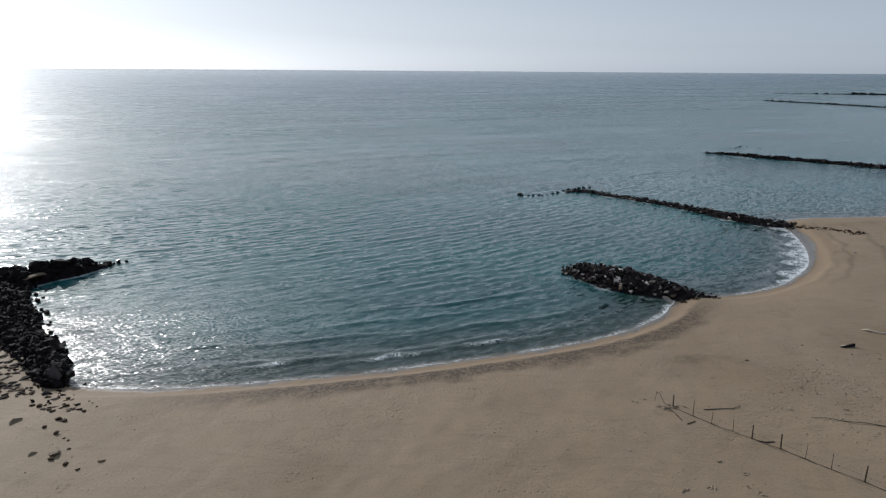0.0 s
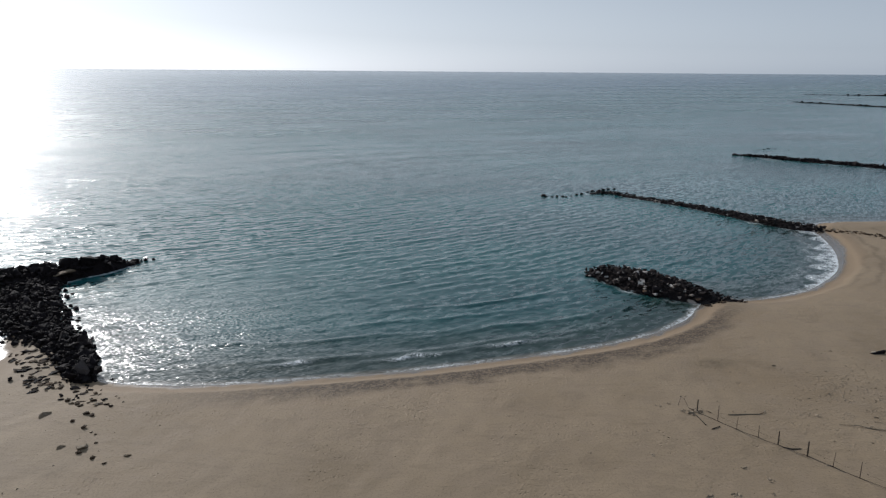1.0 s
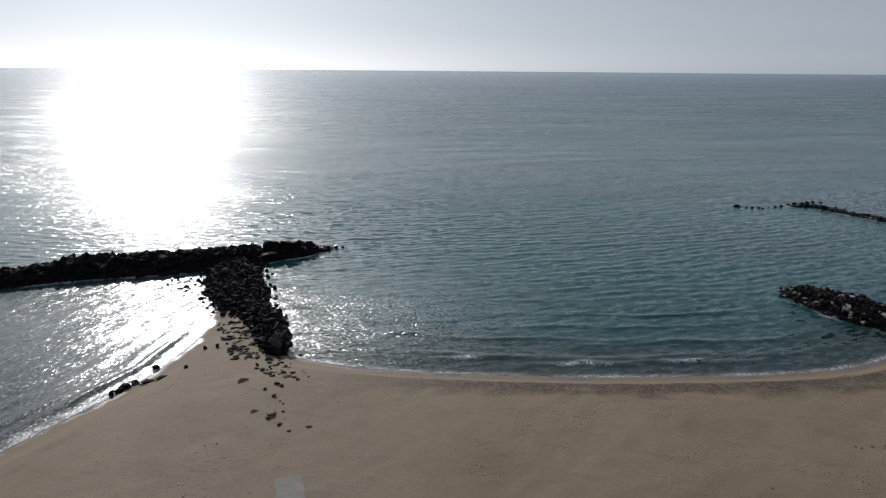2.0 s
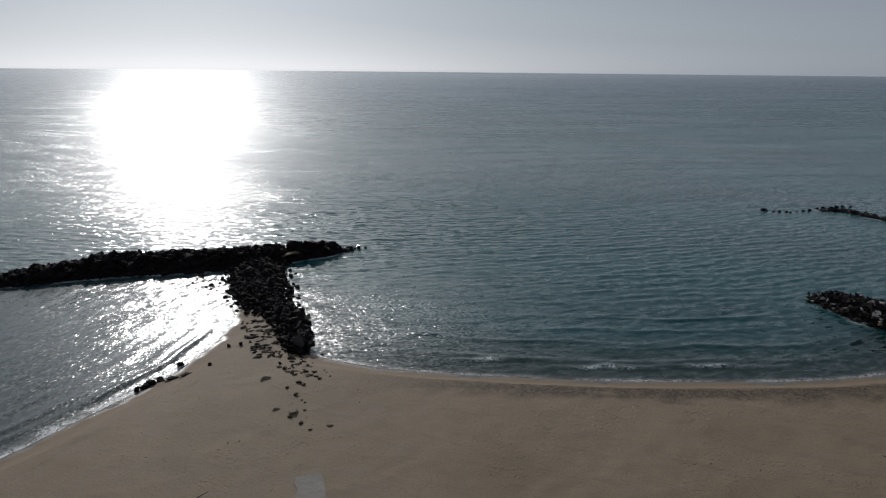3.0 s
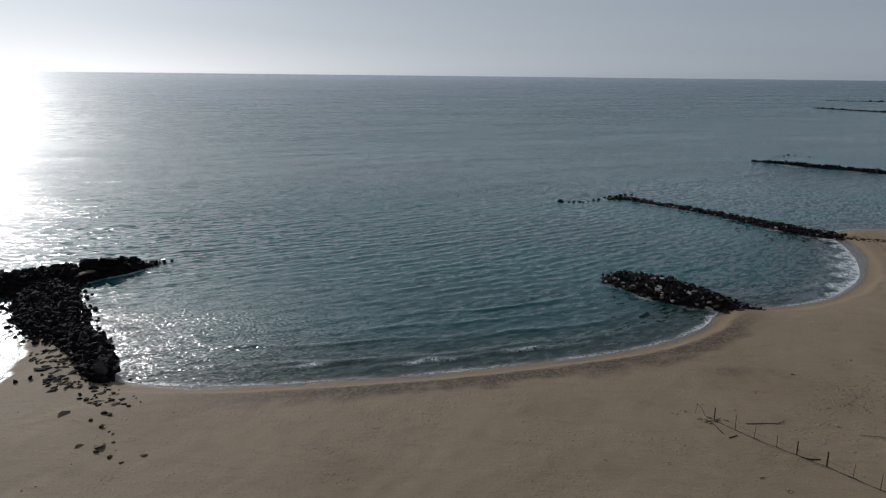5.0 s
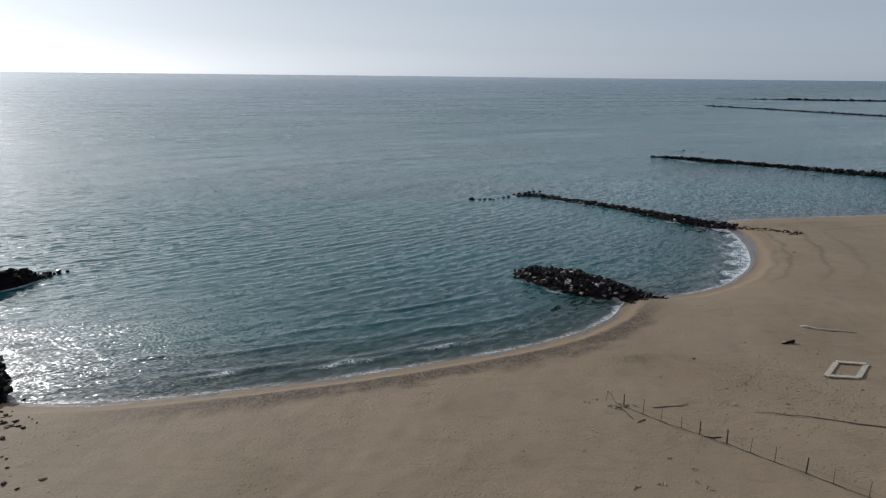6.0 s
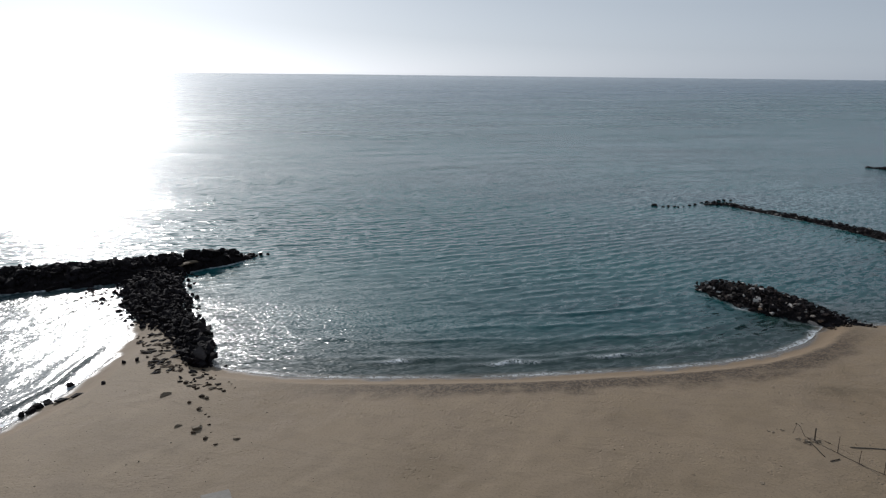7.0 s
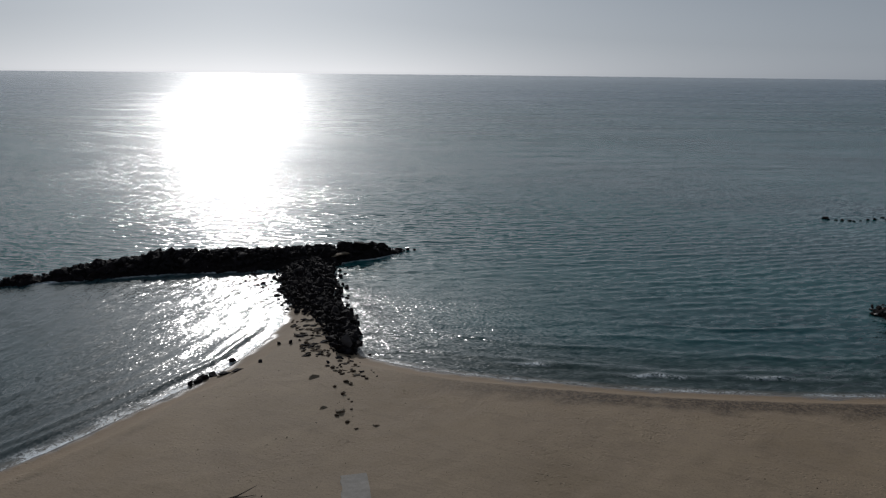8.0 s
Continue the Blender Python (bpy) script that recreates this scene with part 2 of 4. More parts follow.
SAND_ROCK = rock_material("sand_dusted_rock", [(0.034, 0.024, 0.018), (0.11, 0.076, 0.05), (0.055, 0.038, 0.027), (0.16, 0.113, 0.074)], (0.33, 0.27, 0.2), 0.07)
SLAB_ROCK = rock_material("sandy_stone_slab", [(0.19, 0.145, 0.10), (0.30, 0.235, 0.165), (0.24, 0.185, 0.125)], (0.33, 0.27, 0.2), 0.1)
POST_WOOD = wood_material("weathered_post_wood", (0.055, 0.042, 0.032), (0.10, 0.08, 0.062))
DRIFTWOOD = wood_material("bleached_driftwood", (0.46, 0.38, 0.28), (0.62, 0.53, 0.42))
DARK_WOOD = wood_material("dark_wet_wood", (0.045, 0.035, 0.028), (0.085, 0.066, 0.05))
WHITE_BOARD = wood_material("worn_white_boards", (0.42, 0.36, 0.28), (0.58, 0.51, 0.42), 3.0)
RUST = plain_material("rusty_steel", (0.075, 0.048, 0.034), (0.12, 0.085, 0.062), 9.0)
CONCRETE = plain_material("sandy_concrete", (0.24, 0.212, 0.178), (0.30, 0.27, 0.232), 2.5)
DEBRIS = plain_material("dry_beach_litter", (0.17, 0.125, 0.082), (0.36, 0.275, 0.185), 1.4)
BRANCH = wood_material("sandy_grey_wood", (0.15, 0.12, 0.088), (0.24, 0.195, 0.145))


# ---- the coast ----
def smooth_line(points, steps):
    """A Catmull-Rom curve through control points, as an array."""
    p = np.array([points[0], *points, points[-1]], float)
    out = []
    for i in range(1, len(p) - 2):
        a, b, c, d = p[i - 1:i + 3]
        for u in np.arange(steps) / steps:
            out.append(0.5 * (2 * b + (c - a) * u + (2 * a - 5 * b + 4 * c - d) * u * u + (3 * b - a - 3 * c + d) * u ** 3))
    out.append(p[-2])
    return np.array(out)


LEFT_COAST = [(-4900, -900), (-900, -250), (-200, -90), (-70, -22), (-46, 8), (-41.3, 25), (-40.2, 30), (-39.5, 36), (-38.7, 43), (-39.3, 49), (-40.8, 55),
              (-43.2, 58.6), (-42.5, 61.5), (-38.5, 60), (-34, 56), (-31.2, 52.4)]
BAY = [(-28.5, 50.9), (-24.5, 50.7), (-20, 51.0), (-13, 52.4), (-4, 54.7), (3.4, 57.2), (11.4, 60.3), (17.5, 63.6), (22.5, 68), (25.2, 72), (27.5, 75.6), (31.0, 75.0)]
COVE = [(36.6, 77), (41.4, 80.2), (47.4, 87), (50.7, 93), (53.4, 100), (55.2, 107), (56.5, 113), (60.5, 117.4), (68.6, 118.9), (78, 120.2), (96, 123), (125, 133),
        (170, 168), (270, 280), (520, 560), (1200, 1300), (4900, 5200)]
COAST = smooth_line(LEFT_COAST + BAY + COVE, 7)
LAND = np.vstack([COAST, [(5200, -5200), (-5200, -5200)]])


def inland(x, y):
    """Metres from the waterline: positive on land, negative in the sea."""
    best = np.full(x.shape, 1e12)
    inside = np.zeros(x.shape, bool)
    n = len(LAND)
    for i in range(n):
        (ax, ay), (bx, by) = LAND[i], LAND[(i + 1) % n]
        ex, ey = bx - ax, by - ay
        if i < len(COAST) - 1:
            u = np.clip(((x - ax) * ex + (y - ay) * ey) / (ex * ex + ey * ey), 0, 1)
            best = np.minimum(best, (x - ax - u * ex) ** 2 + (y - ay - u * ey) ** 2)
        if ay != by:
            hit = ((ay > y) != (by > y)) & (x < ex * (y - ay) / ey + ax)
            inside ^= hit
    return np.sqrt(best) * np.where(inside, 1.0, -1.0)


def wobble(x, y, scale, seed):
    """Smooth random relief between -1 and 1, from a few crossed waves."""
    rng = np.random.default_rng(seed)
    out = np.zeros_like(x)
    for _ in range(9):
        a, k, ph = rng.uniform(0, 6.283), rng.uniform(0.5, 1.7) * 6.283 / scale, rng.uniform(0, 6.283)
        out += np.sin(k * (x * np.cos(a) + y * np.sin(a)) + ph + 1.3 * np.sin(0.37 * k * (y * np.cos(a) - x * np.sin(a)) + 2 * ph))
    return out / 5.0


def sand_height(x, y, d):
    up = 1.2 * (1 - np.exp(-np.maximum(d, 0) / 4.5))
    far = np.clip(d / 6.0, 0, 1)
    up = up + 0.1 * np.tanh((d - 2.1 - 0.3 * wobble(x, y, 7.0, 21)) / 0.3) * np.exp(-np.maximum(d - 2.1, 0) / 2.5) * (d > 0.6)
    relief = far * (0.07 * wobble(x, y, 14.0, 3) + 0.022 * wobble(x, y, 2.6, 4) + 0.012 * wobble(x, y, 0.9, 5))
    down = np.minimum(d, 0) * 0.09
    return np.where(d > 0, up + relief, np.maximum(down, -6.0))


def axis(lo, hi, step, reach, grow=1.22):
    """Grid lines: even between lo and hi, wider and wider outside."""
    mid = np.arange(lo, hi + step / 2, step)
    out, s, v = [], step, 0.0
    while v < reach:
        s *= grow
        v += s
        out.append(v)
    out = np.array(out)
    a = lo - out
    b = hi + out
    return np.concatenate([np.maximum(a, -reach)[::-1], mid, np.minimum(b, reach)])


def tidy(v):
    return v[np.concatenate([[True], np.diff(v) > 1e-6])]


def sheet(name, xs, ys, height, keep, values, material):
    """One grid as a mesh with per-vertex values for its material."""
    X, Y = np.meshgrid(xs, ys)
    nx, ny = len(xs), len(ys)
    co = np.stack([X, Y, height], -1).reshape(-1, 3)
    i = (np.arange(ny - 1)[:, None] * nx + np.arange(nx - 1)[None, :])
    quads = np.stack([i, i + 1, i + nx + 1, i + nx], -1)
    k = keep[:-1, :-1] | keep[1:, 1:] | keep[:-1, 1:] | keep[1:, :-1]
    quads = quads[k].reshape(-1, 4)
    used = np.unique(quads)
    remap = np.zeros(len(co), np.int64)
    remap[used] = np.arange(len(used))
    quads = remap[quads]
    me = bpy.data.meshes.new(name)
    me.vertices.add(len(used))
    me.vertices.foreach_set("co", co[used].astype(np.float32).ravel())
    me.loops.add(quads.size)
    me.loops.foreach_set("vertex_index", quads.astype(np.int32).ravel())
    me.polygons.add(len(quads))
    me.polygons.foreach_set("loop_start", np.arange(0, quads.size, 4, dtype=np.int32))
    me.polygons.foreach_set("use_smooth", np.ones(len(quads), bool))
    for key, v in values.items():
        me.attributes.new(key, "FLOAT", "POINT").data.foreach_set("value", v.reshape(-1)[used].astype(np.float32))
    me.update()
    me.validate()
    me.materials.append(material)
    return new(name, me)


def bell(v, centre, width):
    return np.exp(-((v - centre) / width) ** 2)


def step(v, a, b):
    u = np.clip((v - a) / (b - a), 0, 1)
    return u * u * (3 - 2 * u)


gx, gy = tidy(axis(-92, 80, 0.36, 4900)), tidy(axis(18, 126, 0.36, 4900))
X, Y = np.meshgrid(gx, gy)
D = inland(X, Y)
GROUND_H = sand_height(X, Y, D)


def ground_z(x, y):
    """Height of the sand at a place."""
    i = int(np.clip(np.searchsorted(gx, x) - 1, 0, len(gx) - 2))
    j = int(np.clip(np.searchsorted(gy, y) - 1, 0, len(gy) - 2))
    u, v = (x - gx[i]) / (gx[i + 1] - gx[i]), (y - gy[j]) / (gy[j + 1] - gy[j])
    g = GROUND_H
    return float((g[j, i] * (1 - u) + g[j, i + 1] * u) * (1 - v) + (g[j + 1, i] * (1 - u) + g[j + 1, i + 1] * u) * v)


edge = D + 0.3 * wobble(X, Y, 7.0, 21) + 0.25 * wobble(X, Y, 2.4, 24)
in_cove = step(X, 30, 44) * step(Y, 74, 84) * (1 - step(Y, 108, 116))
reach = 1.5 + 1.4 * in_cove * step(Y, 84, 98)
damp = (1 - step(edge, reach, reach + 1.2)) * step(D, -3, -1)
soaked = 1 - step(edge, 0.25 + 0.8 * in_cove * step(Y, 86, 100), 0.7 + 1.0 * in_cove * step(Y, 86, 100))
band = step(edge, reach, reach + 0.35) * (1 - 0.12 * step(edge, reach + 0.5, reach + 1.6)) * (1 - step(edge + 0.7 * wobble(X, Y, 3.0, 27), 3.4, 6.4 + 1.2 * wobble(X, Y, 16, 8))) * step(X, -30, -8) * (1 - in_cove) * (1 - step(X, 24, 32))
tide_mark = in_cove * (0.9 * bell(D + 0.9 * wobble(X, Y, 15, 9), 9.0, 0.3) + 0.9 * bell(D + 0.7 * wobble(X, Y, 9, 10), 4.6, 0.35) + 0.7 * bell(D + 0.6 * wobble(X, Y, 7, 19), 3.0, 0.3) + 0.5 * bell(D + 1.0 * wobble(X, Y, 15, 11), 13.5, 0.5))
tracks = 0.14 * step(wobble(X, Y, 5.0, 12), 0.35, 0.9) * step(D, 6, 10)
stain = 0.75 * bell((X - 20.9 - 0.3 * (Y - 55)) / 1.6, 0, 1) * bell(Y, 55.1, 0.9) + tide_mark * 0.7 + 0.55 * bell(D + 0.5 * wobble(X, Y, 9, 22), 3.8, 0.3) * step(wobble(X, Y, 6, 23), 0.0, 0.5) * (1 - step(X, -34, -26))
churned = 0.07 + 0.2 * step(wobble(X, Y, 11, 14), -0.2, 0.6) + 0.85 * np.exp(-((X - 31) / 8) ** 2 - ((Y - 48) / 6) ** 2) * step(wobble(X, Y, 3.5, 15), -0.5, 0.5) + 0.35 * bell(D, 6.5, 2.6) * (1 - step(X, 36, 46)) * step(X, -34, -26)
churned += 0.45 * step(wobble(X, Y, 6.0, 16) * wobble(X, Y, 19.0, 17), 0.12, 0.5) * step(D, 4, 8)
ground = sheet("ground", gx, gy, GROUND_H, np.ones(X.shape, bool),
               {"wet": damp, "soaked": soaked, "grit": np.clip(band + tracks, 0, 1), "stain": np.clip(stain, 0, 1), "churned": np.clip(churned, 0, 1)}, SAND)
tagged(ground, "pale brown sandy beach with footprints and a damp gritty band along the sea", "sand beach", kind="structure")

# breakwaters: x, y, half width, crest height
BAR = [(-84, 46, 0.9, 0.1), (-79, 51.8, 1.3, 0.4), (-77.2, 54.0, 1.5, 0.75), (-75.9, 55.7, 1.2, 0.4), (-74.2, 57.8, 2.2, 1.05), (-70, 62.6, 3.0, 1.5), (-68.4, 64.1, 3.1, 1.55), (-67.4, 65.0, 3.2, 1.9),
       (-64, 67.8, 3.4, 1.95), (-58, 71.8, 3.6, 1.8), (-53, 75.5, 3.4, 1.75), (-50.2, 78.3, 3.0, 1.85), (-49.2, 79.4, 2.8, 1.2), (-48.2, 80.4, 2.5, 1.8), (-45.6, 83.0, 1.8, 1.55), (-44.6, 84.2, 1.4, 1.2), (-43.8, 85.1, 1.0, 0.5), (-42.6, 86.6, 0.8, 0.3)]
STEM = [(-50.6, 75.0, 3.6, 1.0), (-48.6, 71.0, 3.5, 1.0), (-46.4, 68.0, 3.3, 0.95), (-43.4, 64.3, 3.2, 0.9), (-40.4, 60.6, 2.7, 0.9), (-37.0, 58.2, 2.0, 0.95), (-34.0, 55.2, 1.7, 1.05), (-32.1, 52.4, 1.4, 1.0), (-30.6, 50.0, 0.9, 0.7)]
MOLE = [(15.3, 84.3, 1.0, 0.45), (17.2, 83.8, 2.5, 1.1), (19.2, 82.5, 3.3, 1.4), (21.8, 79.9, 3.7, 1.45), (24.3, 77.5, 3.3, 1.35), (26.6, 75.4, 2.2, 1.1), (28.7, 74.2, 1.2, 0.75), (31.0, 73.5, 0.7, 0.5)]
ARM = [(25.5, 142.8, 0.7, 0.17), (29.5, 143.9, 1.3, 0.42), (34.2, 138.4, 1.3, 0.42), (40.6, 132.0, 1.5, 0.51), (45.6, 125.0, 1.7, 0.59), (49.8, 118.0, 2.1, 0.81), (53.6, 113.6, 2.0, 0.81), (57.4, 110.8, 1.2, 0.77)]
FAR_BAR = [(81, 214, 0.9, 0.1), (85, 211.6, 1.6, 0.35), (90.5, 206, 1.9, 0.6), (98.5, 198.6, 1.9, 0.62), (107.5, 191.4, 1.9, 0.66), (116, 182.6, 2.0, 0.74), (131, 169, 2.1, 0.85), (150, 154, 2.1, 0.9)]
OUTER_BAR = [(266, 590, 1.2, 0.2), (268.5, 574, 1.8, 0.45), (286, 540, 1.8, 0.55), (305, 492, 1.8, 0.55), (330, 436, 1.8, 0.6)]
LAST_BAR = [(360, 775, 0.8, 0.1), (388, 763, 1.0, 0.3), (420, 752, 1.4, 0.5), (428, 751, 2.2, 1.1), (470, 742, 2.2, 1.2), (540, 725, 2.2, 1.2)]

wx, wy = tidy(axis(-96, 76, 0.3, 4900)), tidy(axis(24, 150, 0.3, 4900))
X, Y = np.meshgrid(wx, wy)
D = -inland(X, Y)
near = step(X, -112, -86) * (1 - step(X, 56, 92)) * step(Y, 8, 24) * (1 - step(Y, 96, 186))
rng = np.random.default_rng(5)
swell = np.zeros_like(X)
bent = 1 - step(Y, 150, 260)  # in the bay the crests bend round with the beach
for wave_length, height, turn, shift in ((5.2, 0.025, -8, 12), (3.3, 0.035, 12, -18), (2.6, 0.04, -4, 14), (2.0, 0.05, 14, -22), (1.5, 0.045, -10, 22)):
    a = radians(turn - 20)
    k = 6.283 / wave_length
    straight = Y * math.cos(a) + X * math.sin(a)
    round_bay = 290 - np.hypot(X + 128 + 2 * shift, Y - 266)
    run = straight * (1 - bent) + round_bay * bent + 0.5 * wobble(X, Y, 26, int(wave_length * 10)) + 0.12 * wobble(X, Y, 7, int(wave_length * 11))
    patch = np.maximum(0.1, 0.55 + 0.7 * wobble(X, Y, wave_length * 3.8, int(wave_length * 17)))
    w = 0.5 + 0.5 * np.sin(k * run + rng.uniform(0, 6))
    swell += height * patch * (w ** 2.4 - 0.28)
lagoon = (1 - step((X + 40.5) * 0.787 + (Y - 61) * 0.617, -2, 2)) * (1 - step((Y - 67.8) * 0.716 - (X + 64) * 0.698, -2, 2))  # sheltered by groyne and bar
flow_run = ((0.93 * Y - 0.37 * X) * (1 - bent) + (290 - np.hypot(X + 128, Y - 266)) * bent) * (1 - lagoon) - (X + 0.0006 * (Y - 20) ** 2) * lagoon
flow_along = ((X + 85) * (1 - bent) + np.arctan2(X + 128, np.maximum(266 - Y, 1.0)) * 220 * bent) * (1 - lagoon) + Y * lagoon
shore_run = D + 0.5 * wobble(X, Y, 17, 31)
rolls = np.zeros_like(X)
for wave_length, height, ph in ((3.4, 0.13, 0.5), (2.1, 0.075, 2.0), (5.0, 0.08, 4.0)):
    w = np.sin(6.283 / wave_length * shore_run + ph + 0.8 * wobble(X, Y, 30, 33))
    rolls += height * (np.maximum(w, -0.4) ** 2 * np.sign(w)) * (0.6 + 0.5 * wobble(X, Y, 19, int(wave_length * 9)))
calm = step(D, 0.3, 4)
lee = np.exp(-((X + 26) / 19) ** 2 - ((Y - 66) / 18) ** 2) * (1 - lagoon)  # smooth water behind the groyne
H = near * calm * (swell * (0.4 + 0.6 * step(D, 5, 22)) * (1 - 0.93 * lagoon) + rolls * (1 - lagoon) * (0.55 - 0.45 * step(D, 3, 10)) * (1 - step(D, 14, 34)) + 0.07 * rolls * lagoon) * (1 - 0.6 * lee)
shore_line = D + 0.22 * wobble(X, Y, 9, 41)
for off, high in ((1.9, 0.26), (3.1, 0.18), (5.6, 0.07), (7.7, 0.06), (10.5, 0.05)):  # low wavelets running up the lagoon shore
    H += lagoon * high * (bell(shore_line, off, 0.34) + 0.4 * bell(shore_line, off + 0.45, 0.4)) * np.clip(0.75 + 0.5 * wobble(X, Y, 13, int(off * 10)), 0, 1.2) * (1 - 0.6 * step(Y, 44, 56))
for off, high, mid, wide in ((4.2, 0.12, -12, 9), (8.4, 0.17, -15, 11), (7.4, 0.15, 6, 8), (11.5, 0.13, -2, 12), (15.0, 0.12, 4, 14)):  # long wavelets in the bay
    H += high * bell(shore_run + 0.25 * wobble(X, Y, 6, 44), off, 0.42) * bell(X, mid, wide) * (1 - lagoon) * np.clip(0.8 + 0.5 * wobble(X, Y, 11, int(off * 9)), 0, 1.3) * (Y < 90)
# little breakers: (x, y, length along the shore, offshore)
foam = np.zeros_like(X)
for bx, by, length in ((-14.6, 55.4, 2.0), (-4.6, 57.4, 2.9), (4.6, 61.0, 2.4)):
    along = (X - bx) * 0.94 + (Y - by) * 0.33
    across = -(X - bx) * 0.33 + (Y - by) * 0.94 + 0.25 * wobble(X, Y, 4, 51)
    crest = bell(along, 0, length * 1.6) * bell(across, 0, 0.4)
    H += 0.16 * crest
    foam += 0.75 * np.clip(0.6 + 0.7 * wobble(X, Y, 2.2, 52), 0, 1) * bell(along, 0, length * 0.8) * (step(across, -0.6, -0.1) * (1 - step(across, 0.0, 0.3)))
lap = D + 0.28 * wobble(X, Y, 5, 61)
foam += 0.5 * (1 - step(lap, 0.2, 0.65)) * (0.55 + 0.45 * wobble(X, Y, 8, 63))
cove_wash = step(X, 36, 42) * step(Y, 77, 82) * (1 - step(Y, 109, 114))
scallop = 1.2 + 0.5 * wobble(X, Y, 5, 66) + 1.3 * bell(Y, 93, 7) + 0.9 * np.sin(6.283 * Y / 5.2 + 0.8 * wobble(X, Y, 12, 64))
foam += cove_wash * ((0.55 + 0.42 * wobble(X, Y, 2.4, 62)) * (1 - step(lap + 0.5 * wobble(X, Y, 2.6, 65), scallop - 0.3, scallop + 0.6)) + 0.2 * bell(lap + 0.9 * wobble(X, Y, 5, 67), 3.4, 0.4))
foam += 0.9 * bell(X, 23.6, 3.2) * bell(Y, 69.6, 4) * (1 - step(lap, 0.35, 0.9)) * np.clip(0.7 + 0.6 * wobble(X, Y, 4, 68), 0, 1)
foam += 0.65 * lagoon * (1 - step(shore_line, 0.4, 1.7)) * np.clip(0.5 + 0.6 * wobble(X, Y, 3, 69), 0, 1)
def from_line(line):
    out = np.full(X.shape, 1e9)
    p = smooth_line(line, 4)
    for (ax, ay, aw, _), (bx, by, bw, _) in zip(p, p[1:]):
        u = np.clip(((X - ax) * (bx - ax) + (Y - ay) * (by - ay)) / ((bx - ax) ** 2 + (by - ay) ** 2), 0, 1)
        out = np.minimum(out, np.hypot(X - ax - u * (bx - ax), Y - ay - u * (by - ay)) - aw - u * (bw - aw))
    return out


for line, much in ((BAR, 0.8), (STEM, 0.3), (MOLE, 0.3), (ARM, 0.5), (FAR_BAR, 0.5)):
    gap = from_line(line) + 0.4 * wobble(X, Y, 4.0, 71)
    foam += much * (1 - step(gap, 0.1, 0.7)) * np.clip(0.35 + wobble(X, Y, 6, 73), 0, 1)
foam = np.clip(foam, 0, 1)
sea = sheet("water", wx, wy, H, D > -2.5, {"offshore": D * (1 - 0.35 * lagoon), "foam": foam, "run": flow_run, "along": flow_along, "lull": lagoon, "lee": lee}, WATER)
tagged(sea, "teal green sea with small wind waves and low surf", "sea", kind="structure")


# ---- helpers for things ----
def mesh_of(name, bm, material, smooth=False):
    me = bpy.data.meshes.new(name)
    bm.to_mesh(me)
    bm.free()
    me.polygons.foreach_set("use_smooth", [smooth] * len(me.polygons))
    me.materials.append(material)
    return me


def part(name, data, material, parent, label="", smooth=False):
    me = mesh_of(name, data, material, smooth) if isinstance(data, bmesh.types.BMesh) else data
    ob = new(name, me)
    ob.parent = parent
    if label:
        ob["label"] = label
    return ob


def hull_mesh(seed, count, size, squareness, inner=0.9):
    """A broken stone: the hull of points thrown on a rounded box."""
    rng = random.Random(seed)
    bm = bmesh.new()
    for _ in range(count):
        v = Vector((rng.gauss(0, 1), rng.gauss(0, 1), rng.gauss(0, 1))).normalized()
        n = sum(abs(c) ** squareness for c in v) ** (1 / squareness)
        v = v / n * rng.uniform(inner, 1.05)
        bm.verts.new((v.x * size[0], v.y * size[1], v.z * size[2]))
    bmesh.ops.convex_hull(bm, input=bm.verts)
    loose = [v for v in bm.verts if not v.link_faces]
    bmesh.ops.delete(bm, geom=loose, context="VERTS")
    bmesh.ops.recalc_face_normals(bm, faces=bm.faces)
    return bm


def rock_kinds(material, seed, low=1.0):
    """Twelve broken stones of about a metre: blocks, wedges and worn lumps."""
    out = []
    for i in range(12):
        r = random.Random(seed + i)
        size = (0.5 * r.uniform(0.85, 1.3), 0.5 * r.uniform(0.6, 1.0), 0.5 * low * r.uniform(0.5, 0.95))
        bm = hull_mesh(seed + i, (10, 13, 18)[i % 3], size, (4.6, 3.2, 2.4)[i % 3], 0.7)
        bm.transform(Matrix(((1, r.uniform(-0.3, 0.3), r.uniform(-0.35, 0.35), 0), (0, 1, r.uniform(-0.3, 0.3), 0), (0, 0, 1, 0), (0, 0, 0, 1))))
        out.append(mesh_of("rock", bm, material))
    return out


DARK_KINDS = rock_kinds(DARK_ROCK, 100)
MIXED_KINDS = rock_kinds(MIXED_ROCK, 200, 0.72)
SAND_KINDS = rock_kinds(SAND_ROCK, 300)
PALE_SLABS = [mesh_of("slab", hull_mesh(440 + i, 11, (0.62, 0.40, 0.13), 8.0), SLAB_ROCK) for i in range(4)]
PALE_KINDS = rock_kinds(PALE_ROCK, 260, 0.8)
SLAB_KINDS = [mesh_of("slab", hull_mesh(400 + i, 11, (0.62, 0.40, 0.13), 7.0, 0.75), SAND_ROCK) for i in range(4)]
DARK_SLABS = [mesh_of("slab", hull_mesh(420 + i, 16, (0.66, 0.42, 0.15), 5.0, 0.75), DARK_ROCK) for i in range(4)]


